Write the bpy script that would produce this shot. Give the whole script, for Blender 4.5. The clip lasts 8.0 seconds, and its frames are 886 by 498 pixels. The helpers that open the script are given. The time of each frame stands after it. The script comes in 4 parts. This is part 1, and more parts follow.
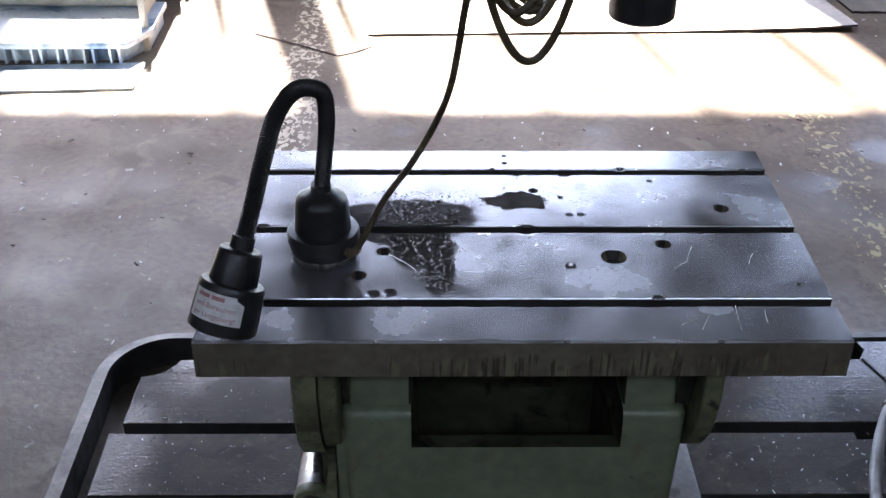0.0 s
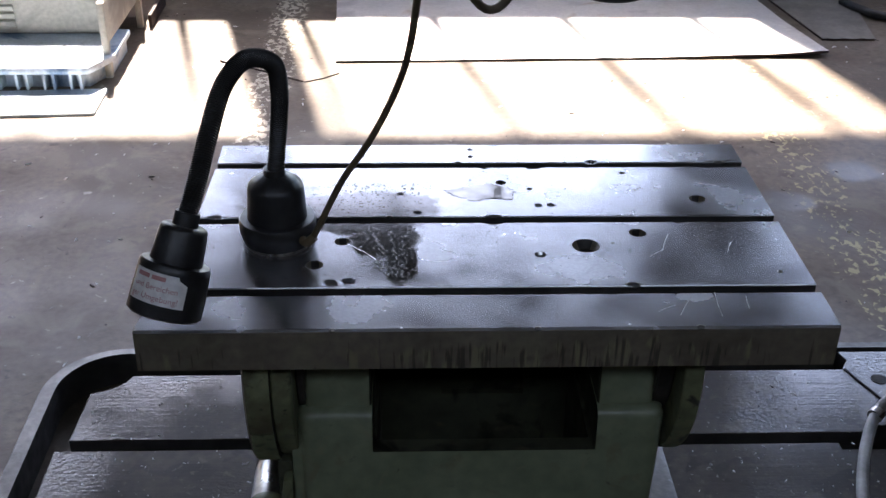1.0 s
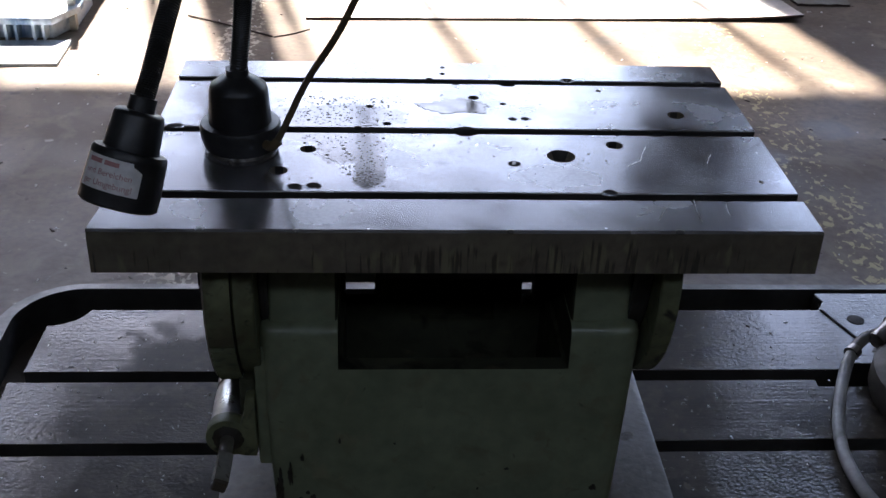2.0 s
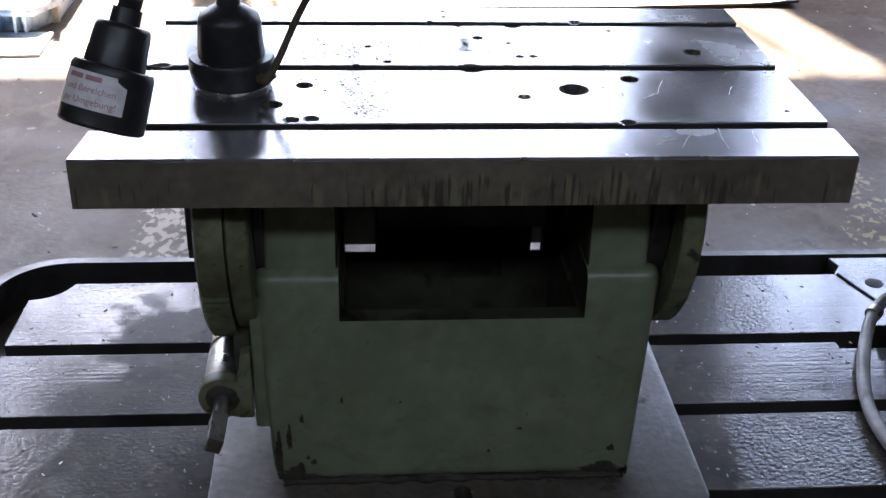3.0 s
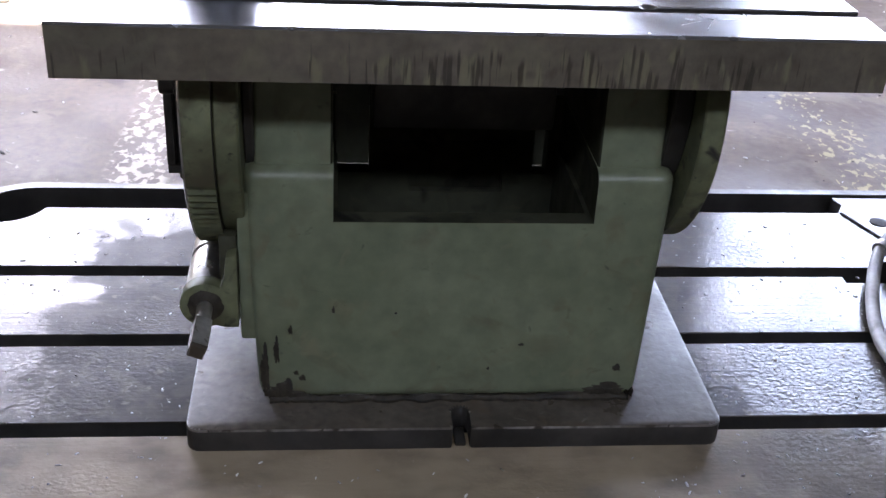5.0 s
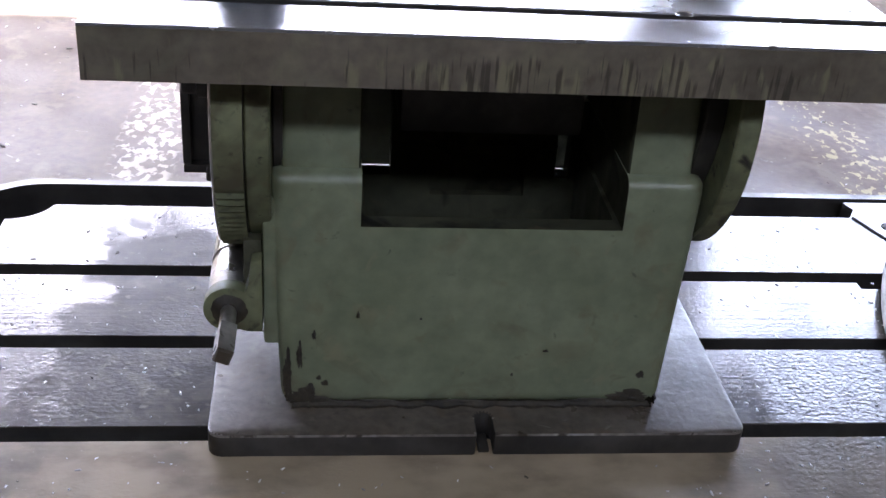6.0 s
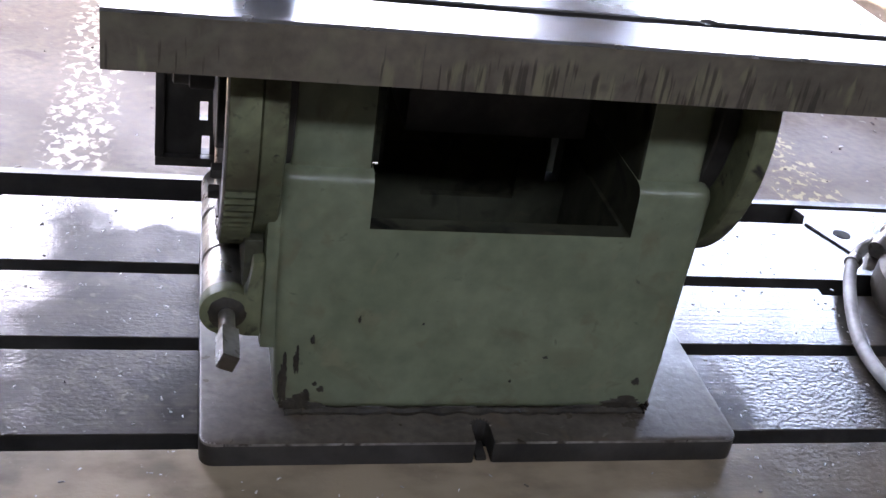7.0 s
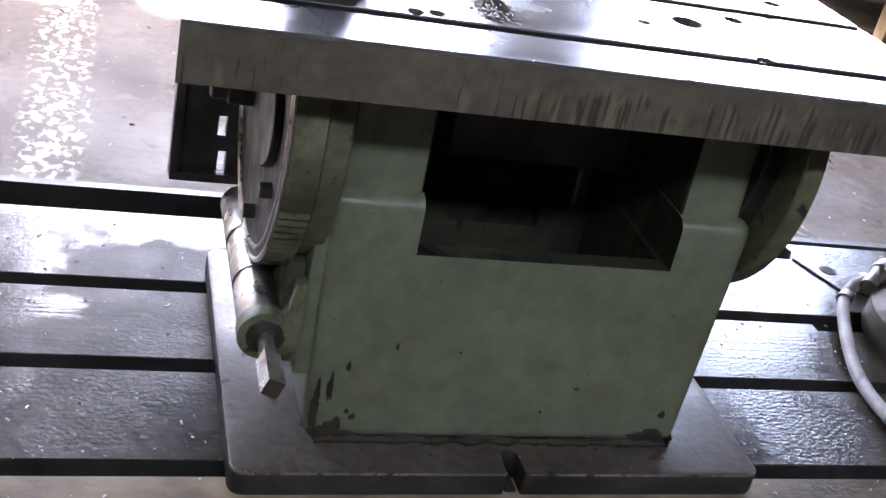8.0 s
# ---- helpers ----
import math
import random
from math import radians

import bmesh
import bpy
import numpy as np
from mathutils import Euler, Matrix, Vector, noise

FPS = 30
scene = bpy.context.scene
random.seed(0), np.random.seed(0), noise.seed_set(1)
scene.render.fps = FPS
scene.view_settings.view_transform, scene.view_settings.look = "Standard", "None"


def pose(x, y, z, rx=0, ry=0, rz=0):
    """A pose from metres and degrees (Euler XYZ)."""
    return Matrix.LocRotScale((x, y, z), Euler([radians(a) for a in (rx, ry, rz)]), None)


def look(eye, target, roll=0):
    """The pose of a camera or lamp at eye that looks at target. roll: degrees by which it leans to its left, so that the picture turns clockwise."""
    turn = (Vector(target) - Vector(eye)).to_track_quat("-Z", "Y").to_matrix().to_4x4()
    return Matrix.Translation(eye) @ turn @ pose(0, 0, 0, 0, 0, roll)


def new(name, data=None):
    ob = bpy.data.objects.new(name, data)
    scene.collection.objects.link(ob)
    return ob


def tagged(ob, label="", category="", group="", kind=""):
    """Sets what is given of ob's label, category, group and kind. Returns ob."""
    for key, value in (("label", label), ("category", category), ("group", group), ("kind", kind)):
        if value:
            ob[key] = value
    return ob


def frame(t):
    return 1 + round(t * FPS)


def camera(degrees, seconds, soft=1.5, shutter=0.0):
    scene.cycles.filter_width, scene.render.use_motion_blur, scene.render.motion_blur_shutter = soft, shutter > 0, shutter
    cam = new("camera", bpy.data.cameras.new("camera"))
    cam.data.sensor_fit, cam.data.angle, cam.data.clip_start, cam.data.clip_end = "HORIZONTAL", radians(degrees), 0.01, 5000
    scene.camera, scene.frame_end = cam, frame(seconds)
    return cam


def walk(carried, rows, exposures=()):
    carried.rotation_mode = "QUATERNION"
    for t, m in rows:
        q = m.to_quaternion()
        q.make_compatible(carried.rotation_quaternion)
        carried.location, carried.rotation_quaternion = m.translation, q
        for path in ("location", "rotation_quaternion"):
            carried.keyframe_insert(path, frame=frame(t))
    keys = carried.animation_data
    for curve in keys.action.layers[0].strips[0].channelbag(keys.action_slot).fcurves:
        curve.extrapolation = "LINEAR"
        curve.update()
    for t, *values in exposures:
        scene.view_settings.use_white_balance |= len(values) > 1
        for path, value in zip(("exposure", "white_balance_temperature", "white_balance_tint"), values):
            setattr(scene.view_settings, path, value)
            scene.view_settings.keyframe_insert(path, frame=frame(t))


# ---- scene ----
cam = camera(42.7, 8.0)
EXPOSURES = [(0.0, 3.75, 7000, 18), (1.0, 3.2, 7000, 18), (1.5, 2.85, 7000, 18), (2.0, 2.65, 7000, 18), (2.3, 2.8, 7000, 18), (3.3, 4.1, 7300, 20), (4.5, 4.6, 7500, 22), (6.5, 4.85, 7550, 23), (8.0, 4.85, 7600, 24)]
PATH = [
    (0, (-0.127, -1.229, 1.757), (-0.104, 0.46, 0.685), 0.4),
    (0.5, (-0.121, -1.217, 1.689), (-0.072, 0.515, 0.691), 0.8),
    (1, (-0.109, -1.193, 1.628), (-0.04, 0.542, 0.635), 0.8),
    (1.5, (-0.105, -1.198, 1.594), (-0.016, 0.541, 0.61), 1.2),
    (2, (-0.105, -1.195, 1.503), (0.015, 0.527, 0.494), 2.2),
    (2.2, (-0.107, -1.188, 1.465), (0.02, 0.528, 0.447), 2.2),
    (3.3, (-0.132, -1.154, 1.327), (0.012, 0.594, 0.366), 1.6),
    (3.5, (-0.136, -1.151, 1.298), (0.015, 0.602, 0.346), 2.3),
    (4, (-0.141, -1.142, 1.256), (0.032, 0.618, 0.324), 2.3),
    (4.5, (-0.149, -1.142, 1.225), (0.032, 0.596, 0.254), 2.9),
    (4.7, (-0.153, -1.139, 1.211), (0.034, 0.595, 0.231), 3.1),
    (6, (-0.216, -1.108, 1.217), (0.016, 0.611, 0.222), 4.6),
    (6.5, (-0.284, -1.074, 1.198), (0.017, 0.615, 0.17), 4.8),
    (7, (-0.369, -1.046, 1.196), (0.079, 0.635, 0.209), 9.2),
    (7.5, (-0.458, -1.016, 1.188), (0.076, 0.668, 0.25), 12.3),
    (8, (-0.515, -0.99, 1.168), (0.081, 0.676, 0.235), 13.3),
]
walk(cam, [(t, look(eye, target, roll)) for t, eye, target, roll in PATH], EXPOSURES)

# ---- light ----
SUN_WAY = Vector((-0.22, 1.0, 1.44)).normalized()
sky_world = bpy.data.worlds.new("sky")
scene.world = sky_world
sky_world.use_nodes = True
wn = sky_world.node_tree
sky = wn.nodes.new("ShaderNodeTexSky")
sky.sky_type = "NISHITA"
sky.sun_disc = False
sky.sun_elevation = math.asin(SUN_WAY.z)
sky.sun_rotation = -0.217
wn.links.new(sky.outputs["Color"], wn.nodes["Background"].inputs["Color"])
wn.nodes["Background"].inputs["Strength"].default_value = 0.15
sun = new("sun", bpy.data.lights.new("sun", "SUN"))
sun.data.energy, sun.data.angle, sun.data.color = 5.0, radians(2.0), (1.0, 0.95, 0.87)
sun.matrix_world = look(SUN_WAY * 20, (0, 0, 0))
# daylight falling through the two high window strips behind the camera
for strip_x in (-4.35, 4.35):
    strip = new("window_daylight", bpy.data.lights.new("window_daylight", "AREA"))
    strip.data.shape, strip.data.size, strip.data.size_y = "RECTANGLE", 8.0, 1.4
    strip.data.energy, strip.data.color = 20.0, (0.72, 0.86, 1.0)
    strip.matrix_world = look((strip_x, -9.98, 9.25), (strip_x, 0, 9.25))


# ---- materials ----
def material(name, dark, light, scale=6.0, fine=90.0, rough=(0.4, 0.6), metal=0.0, bump=0.2, bump_scale=120.0,
             stretch=(1, 1, 1), coat=0.0, spots=None, vary=0.0, ior=1.5, low=0.35, high=0.65, bump_dist=0.002, patchy=False, grain=0.12, soft=0.09, spec=0.5,
             relief_stretch=None, planed=0.0):
    """A worn surface: two scales of colour, uneven gloss and fine relief. spots: (colour, scale, amount)."""
    m = bpy.data.materials.new(name)
    m.use_nodes = True
    nt = m.node_tree
    n, l = nt.nodes, nt.links
    b = n["Principled BSDF"]
    tc = n.new("ShaderNodeTexCoord")
    mp = n.new("ShaderNodeMapping")
    mp.inputs["Scale"].default_value = stretch
    l.new(tc.outputs["Object"], mp.inputs["Vector"])

    def noise_node(sc, detail=6.0, distort=0.0):
        t = n.new("ShaderNodeTexNoise")
        t.inputs["Scale"].default_value = sc
        t.inputs["Detail"].default_value = detail
        t.inputs["Distortion"].default_value = distort
        l.new(mp.outputs["Vector"], t.inputs["Vector"])
        return t

    def ramp(src, a, c, p0, p1):
        r = n.new("ShaderNodeValToRGB")
        r.color_ramp.elements[0].position, r.color_ramp.elements[1].position = p0, p1
        r.color_ramp.elements[0].color, r.color_ramp.elements[1].color = (*a, 1), (*c, 1)
        l.new(src, r.inputs["Fac"])
        return r

    def mixed(fac, a, c, kind="MIX"):
        x = n.new("ShaderNodeMix")
        x.data_type, x.blend_type = "RGBA", kind
        for socket, v in ((x.inputs["Factor"], fac), (x.inputs["A"], a), (x.inputs["B"], c)):
            if isinstance(v, bpy.types.NodeSocket):
                l.new(v, socket)
            else:
                socket.default_value = v
        return x.outputs["Result"]

    big, small = noise_node(scale, 8.0, 0.4), noise_node(fine, 5.0)
    col = ramp(big.outputs["Fac"], dark, light, low, high).outputs["Color"]
    speck = ramp(small.outputs["Fac"], (1 - grain,) * 3, (1 + grain,) * 3, 0.3, 0.7)
    col = mixed(1.0, col, speck.outputs["Color"], "MULTIPLY")
    for colour, sc, amount, *run in spots or ():
        s = noise_node(sc, 7.0, 0.8)
        if run:
            drip = n.new("ShaderNodeMapping")
            drip.inputs["Scale"].default_value = (1, 1, run[0])
            l.new(tc.outputs["Object"], drip.inputs["Vector"])
            l.new(drip.outputs["Vector"], s.inputs["Vector"])
        mask = ramp(s.outputs["Fac"], (0, 0, 0), (1, 1, 1), 1 - amount, 1 - amount + soft)
        col = mixed(mask.outputs["Color"], col, (*colour, 1))
    if vary:
        info = n.new("ShaderNodeObjectInfo")
        shift = n.new("ShaderNodeMapRange")
        shift.inputs["To Min"].default_value, shift.inputs["To Max"].default_value = 1 - vary, 1 + vary
        l.new(info.outputs["Random"], shift.inputs["Value"])
        hs = n.new("ShaderNodeHueSaturation")
        l.new(shift.outputs["Result"], hs.inputs["Value"])
        l.new(col, hs.inputs["Color"])
        col = hs.outputs["Color"]
    l.new(col, b.inputs["Base Color"])
    rg = n.new("ShaderNodeMapRange")
    rg.inputs["From Min"].default_value, rg.inputs["From Max"].default_value = 0.3, 0.7
    rg.inputs["To Min"].default_value, rg.inputs["To Max"].default_value = rough
    wear = noise_node(scale * 2.3, 6.0)
    l.new(wear.outputs["Fac"], rg.inputs["Value"])
    l.new(rg.outputs["Result"], b.inputs["Roughness"])
    b.inputs["Metallic"].default_value = metal
    b.inputs["IOR"].default_value = ior
    b.inputs["Coat Weight"].default_value = coat
    b.inputs["Coat Roughness"].default_value = 0.025
    b.inputs["Specular IOR Level"].default_value = spec
    if bump:
        bn = n.new("ShaderNodeBump")
        bn.inputs["Strength"].default_value = bump
        bn.inputs["Distance"].default_value = bump_dist
        relief = noise_node(bump_scale, 4.0, 0.3)
        if relief_stretch:
            rs = n.new("ShaderNodeMapping")
            rs.inputs["Scale"].default_value = relief_stretch
            l.new(tc.outputs["Object"], rs.inputs["Vector"])
            l.new(rs.outputs["Vector"], relief.inputs["Vector"])
        l.new(relief.outputs["Fac"], bn.inputs["Height"])
        if planed:
            # fine tool marks along x
            lines, ls, b2 = noise_node(1.0, 3.0), n.new("ShaderNodeMapping"), n.new("ShaderNodeBump")
            ls.inputs["Scale"].default_value = (2.5, 190.0, 1.0)
            l.new(tc.outputs["Object"], ls.inputs["Vector"])
            l.new(ls.outputs["Vector"], lines.inputs["Vector"])
            b2.inputs["Strength"].default_value, b2.inputs["Distance"].default_value = 0.6, planed
            l.new(lines.outputs["Fac"], b2.inputs["Height"])
            l.new(b2.outputs["Normal"], bn.inputs["Normal"])
        if patchy:
            where = noise_node(3.5, 4.0, 0.6)
            force = n.new("ShaderNodeMapRange")
            force.inputs["From Min"].default_value, force.inputs["From Max"].default_value = 0.42, 0.62
            force.inputs["To Min"].default_value, force.inputs["To Max"].default_value = bump * 0.3, bump * 2.0
            l.new(where.outputs["Fac"], force.inputs["Value"])
            l.new(force.outputs["Result"], bn.inputs["Strength"])
        l.new(bn.outputs["Normal"], b.inputs["Normal"])
        if coat:
            l.new(bn.outputs["Normal"], b.inputs["Coat Normal"])
    return m


MAT = {
    "ground_iron": material("ground_iron", (0.30, 0.295, 0.305), (0.42, 0.415, 0.43), 5, 220, (0.13, 0.31), 0.8, 0.06, 420,
                            spots=(((0.21, 0.205, 0.20), 5, 0.44), ((0.45, 0.445, 0.46), 9, 0.43), ((0.16, 0.155, 0.15), 34, 0.38)), bump_dist=0.001, grain=0.10, soft=0.30),
    "iron_side": material("iron_side", (0.100, 0.084, 0.062), (0.165, 0.140, 0.104), 6, 60, (0.4, 0.65), 0.1, 0.25, 150,
                          spots=(((0.185, 0.175, 0.115), 7, 0.43), ((0.06, 0.048, 0.034), 24, 0.36)), grain=0.2, soft=0.2),
    "oily_bed": material("oily_bed", (0.022, 0.0165, 0.0115), (0.055, 0.043, 0.031), 8, 60, (0.3, 0.5), 0.0, 0.62, 165,
                         coat=1.0, spots=(((0.017, 0.013, 0.009), 14, 0.46), ((0.085, 0.070, 0.053), 40, 0.38), ((0.42, 0.40, 0.37), 105, 0.325)),
                         bump_dist=0.0011, patchy=True, grain=0.3, spec=0.15, relief_stretch=(0.75, 1.0, 1.0), planed=0.00035),
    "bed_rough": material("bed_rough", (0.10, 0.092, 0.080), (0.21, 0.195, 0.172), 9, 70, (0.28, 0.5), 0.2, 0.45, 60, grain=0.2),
    # near black, mostly shade inside slots put into the base colour
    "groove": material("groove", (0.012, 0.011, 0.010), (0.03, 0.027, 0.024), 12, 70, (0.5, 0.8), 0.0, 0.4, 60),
    "plate_iron": material("plate_iron", (0.058, 0.048, 0.038), (0.104, 0.087, 0.071), 9, 80, (0.26, 0.46), 0.08, 0.35, 70,
                           spots=(((0.105, 0.074, 0.050), 14, 0.40), ((0.045, 0.038, 0.032), 26, 0.40), ((0.20, 0.19, 0.17), 60, 0.33)), grain=0.28, soft=0.16),
    "plate_edge": material("plate_edge", (0.15, 0.14, 0.13), (0.34, 0.32, 0.30), 16, 90, (0.25, 0.45), 0.6, 0.3, 90,
                           spots=(((0.07, 0.06, 0.05), 30, 0.46),), grain=0.25),
    "green_paint": material("green_paint", (0.132, 0.157, 0.097), (0.178, 0.206, 0.133), 5, 40, (0.30, 0.48), 0.0, 0.16, 26,
                            spots=(((0.118, 0.110, 0.064), 6, 0.46), ((0.108, 0.130, 0.082), 3, 0.46), ((0.100, 0.085, 0.048), 11, 0.40), ((0.128, 0.116, 0.066), 22, 0.40, 0.8), ((0.175, 0.180, 0.112), 30, 0.40),
                                   ((0.085, 0.070, 0.040), 28, 0.325), ((0.016, 0.015, 0.012), 46, 0.315)),
                            bump_dist=0.003, grain=0.16, soft=0.17),
    # greasy dark copy of the green: the recess's shade put into its colour
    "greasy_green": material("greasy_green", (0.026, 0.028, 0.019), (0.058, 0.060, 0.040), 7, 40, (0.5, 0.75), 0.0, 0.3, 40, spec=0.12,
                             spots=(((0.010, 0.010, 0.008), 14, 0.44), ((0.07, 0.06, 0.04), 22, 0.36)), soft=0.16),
    "green_worn": material("green_worn", (0.082, 0.094, 0.050), (0.145, 0.158, 0.088), 9, 50, (0.45, 0.65), 0.0, 0.35, 60,
                           spots=(((0.060, 0.054, 0.030), 10, 0.43), ((0.095, 0.080, 0.040), 20, 0.38), ((0.013, 0.012, 0.010), 30, 0.40), ((0.010, 0.010, 0.008), 60, 0.36)),
                           grain=0.24, soft=0.12),
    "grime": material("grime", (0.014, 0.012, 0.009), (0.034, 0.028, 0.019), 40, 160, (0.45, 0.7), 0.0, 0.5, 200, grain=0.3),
    "wet_iron": material("wet_iron", (0.09, 0.084, 0.075), (0.17, 0.160, 0.146), 30, 160, (0.04, 0.10), 0.8, 0.1, 90, bump_dist=0.0006),
    "bare_steel": material("bare_steel", (0.30, 0.28, 0.26), (0.52, 0.50, 0.48), 14, 120, (0.24, 0.45), 0.85, 0.2, 150,
                           spots=(((0.10, 0.085, 0.07), 20, 0.42), ((0.06, 0.05, 0.04), 45, 0.38))),
    "dark_steel": material("dark_steel", (0.02, 0.019, 0.018), (0.06, 0.056, 0.052), 10, 80, (0.35, 0.6), 0.3, 0.25, 80),
    "black_plastic": material("black_plastic", (0.012, 0.012, 0.013), (0.03, 0.03, 0.031), 20, 160, (0.3, 0.5), 0.0, 0.12, 260),
    "black_rubber": material("black_rubber", (0.012, 0.012, 0.012), (0.028, 0.027, 0.026), 20, 160, (0.4, 0.6), 0.0, 0.1, 200),
    "sticker": material("sticker", (0.74, 0.72, 0.70), (0.86, 0.84, 0.82), 20, 120, (0.4, 0.6), 0.0, 0.1, 150,
                        spots=(((0.45, 0.38, 0.37), 60, 0.3),)),
    "print_red": material("print_red", (0.46, 0.20, 0.20), (0.58, 0.30, 0.29), 40, 160, (0.5, 0.6), 0.0, 0),
    "cable": material("cable", (0.05, 0.035, 0.02), (0.12, 0.09, 0.05), 25, 90, (0.4, 0.6), 0.0, 0.15, 150,
                      spots=(((0.22, 0.19, 0.10), 18, 0.35),)),
    "grey_hose": material("grey_hose", (0.16, 0.155, 0.15), (0.32, 0.31, 0.30), 12, 80, (0.35, 0.55), 0.0, 0.15, 120,
                          spots=(((0.06, 0.05, 0.045), 14, 0.35),)),
    "rust_brown": material("rust_brown", (0.03, 0.024, 0.018), (0.085, 0.068, 0.05), 8, 60, (0.4, 0.65), 0.1, 0.35, 60),
    "concrete": material("concrete", (0.086, 0.062, 0.041), (0.150, 0.114, 0.080), 1.3, 40, (0.42, 0.7), 0.0, 0.35, 45,
                         spots=(((0.080, 0.058, 0.037), 1.6, 0.46), ((0.150, 0.119, 0.085), 5, 0.45), ((0.070, 0.050, 0.034), 9, 0.40), ((0.045, 0.033, 0.024), 22, 0.345), ((0.33, 0.30, 0.26), 26, 0.325)),
                         bump_dist=0.004, grain=0.26),
    "cardboard": material("cardboard", (0.62, 0.59, 0.55), (0.76, 0.73, 0.69), 3, 60, (0.28, 0.5), 0.0, 0.2, 60,
                          spots=(((0.48, 0.45, 0.43), 2.6, 0.46), ((0.54, 0.45, 0.37), 6, 0.40)), grain=0.08),
    "dark_sheet": material("dark_sheet", (0.14, 0.125, 0.105), (0.23, 0.21, 0.18), 4, 60, (0.5, 0.75), 0.0, 0.2, 60),
    "edge_dark": material("edge_dark", (0.02, 0.012, 0.01), (0.05, 0.03, 0.025), 9, 60, (0.6, 0.8), 0.0, 0.2, 60),
    "cabinet_grey": material("cabinet_grey", (0.40, 0.385, 0.34), (0.50, 0.485, 0.43), 3, 60, (0.4, 0.55), 0.0, 0.05, 60,
                             spots=(((0.28, 0.26, 0.23), 3, 0.42),)),
    "blue_steel": material("blue_steel", (0.42, 0.52, 0.62), (0.60, 0.68, 0.75), 5, 70, (0.35, 0.5), 0.0, 0.12, 60,
                           spots=(((0.14, 0.23, 0.36), 4, 0.42), ((0.05, 0.08, 0.12), 9, 0.34))),
    "wall_paint": material("wall_paint", (0.085, 0.082, 0.076), (0.13, 0.126, 0.118), 1.2, 20, (0.7, 0.9), 0.0, 0.2, 20),
    "ceiling_paint": material("ceiling_paint", (0.06, 0.06, 0.06), (0.10, 0.10, 0.10), 1.2, 20, (0.7, 0.9), 0.0, 0.2, 20),
    "window_steel": material("window_steel", (0.10, 0.11, 0.11), (0.16, 0.17, 0.17), 8, 40, (0.5, 0.7), 0.0, 0.1, 40),
}
oil = bpy.data.materials.new("oil")
oil.use_nodes = True
ob_ = oil.node_tree.nodes["Principled BSDF"]
ob_.inputs["Base Color"].default_value = (0.022, 0.019, 0.016, 1)
ob_.inputs["Roughness"].default_value = 0.07
ob_.inputs["IOR"].default_value = 1.5
MAT["oil"] = oil


def calculator(m):
    """A function that adds a math node to a material and gives its output."""
    n, l = m.node_tree.nodes, m.node_tree.links

    def calc(op, *vals):
        q = n.new("ShaderNodeMath")
        q.operation = op
        for s, v in zip(q.inputs, vals):
            if isinstance(v, bpy.types.NodeSocket):
                l.new(v, s)
            else:
                s.default_value = v
        return q.outputs[0]
    return calc


def noise_at(m, scale, detail=5.0, stretch=(1, 1, 1), distort=0.0):
    n, l = m.node_tree.nodes, m.node_tree.links
    tc, mp, t = n.new("ShaderNodeTexCoord"), n.new("ShaderNodeMapping"), n.new("ShaderNodeTexNoise")
    mp.inputs["Scale"].default_value = stretch
    t.inputs["Scale"].default_value, t.inputs["Detail"].default_value, t.inputs["Distortion"].default_value = scale, detail, distort
    l.new(tc.outputs["Object"], mp.inputs["Vector"])
    l.new(mp.outputs["Vector"], t.inputs["Vector"])
    return t.outputs["Fac"]


def axes_of(m):
    n, l = m.node_tree.nodes, m.node_tree.links
    tc, sep = n.new("ShaderNodeTexCoord"), n.new("ShaderNodeSeparateXYZ")
    l.new(tc.outputs["Object"], sep.inputs["Vector"])
    return sep.outputs["X"], sep.outputs["Y"], sep.outputs["Z"]


def eased(m, value, lo, hi, a=0.0, c=1.0):
    r = m.node_tree.nodes.new("ShaderNodeMapRange")
    r.interpolation_type = "SMOOTHSTEP"
    for key, v in (("From Min", lo), ("From Max", hi), ("To Min", a), ("To Max", c)):
        r.inputs[key].default_value = v
    m.node_tree.links.new(value, r.inputs["Value"])
    return r.outputs["Result"]


def overlay(m, mask, colour, kind="MIX"):
    """Lays a colour over a material's base colour where the mask is."""
    n, l = m.node_tree.nodes, m.node_tree.links
    b = n["Principled BSDF"]
    x = n.new("ShaderNodeMix")
    x.data_type, x.blend_type = "RGBA", kind
    l.new(b.inputs["Base Color"].links[0].from_socket, x.inputs["A"])
    l.new(mask, x.inputs["Factor"])
    x.inputs["B"].default_value = (*colour, 1)
    l.new(x.outputs["Result"], b.inputs["Base Color"])


def worn_lines(m):
    """Two worn painted lines along the floor, mostly flaked off."""
    calc = calculator(m)
    x = axes_of(m)[0]
    wob, flake = noise_at(m, 3.0), noise_at(m, 44.0, 12.0, (1.0, 0.7, 1.0), 0.5)
    big = noise_at(m, 4.5, 4.0)
    for x0, half, need, colour in ((-0.615, 0.060, 0.485, (0.55, 0.50, 0.39)), (1.22, 0.085, 0.545, (0.42, 0.36, 0.19))):
        off = calc("ABSOLUTE", calc("SUBTRACT", calc("ADD", x, calc("MULTIPLY", wob, 0.08)), x0 + 0.04))
        fade = eased(m, off, half, half + 0.03, 1.0, 0.0)
        level = calc("SUBTRACT", calc("ADD", flake, calc("MULTIPLY", calc("SUBTRACT", big, 0.5), 0.25)), calc("MULTIPLY", off, 0.6))
        overlay(m, calc("MULTIPLY", fade, eased(m, level, need - 0.01, need + 0.045, 0.0, 0.85)), colour)


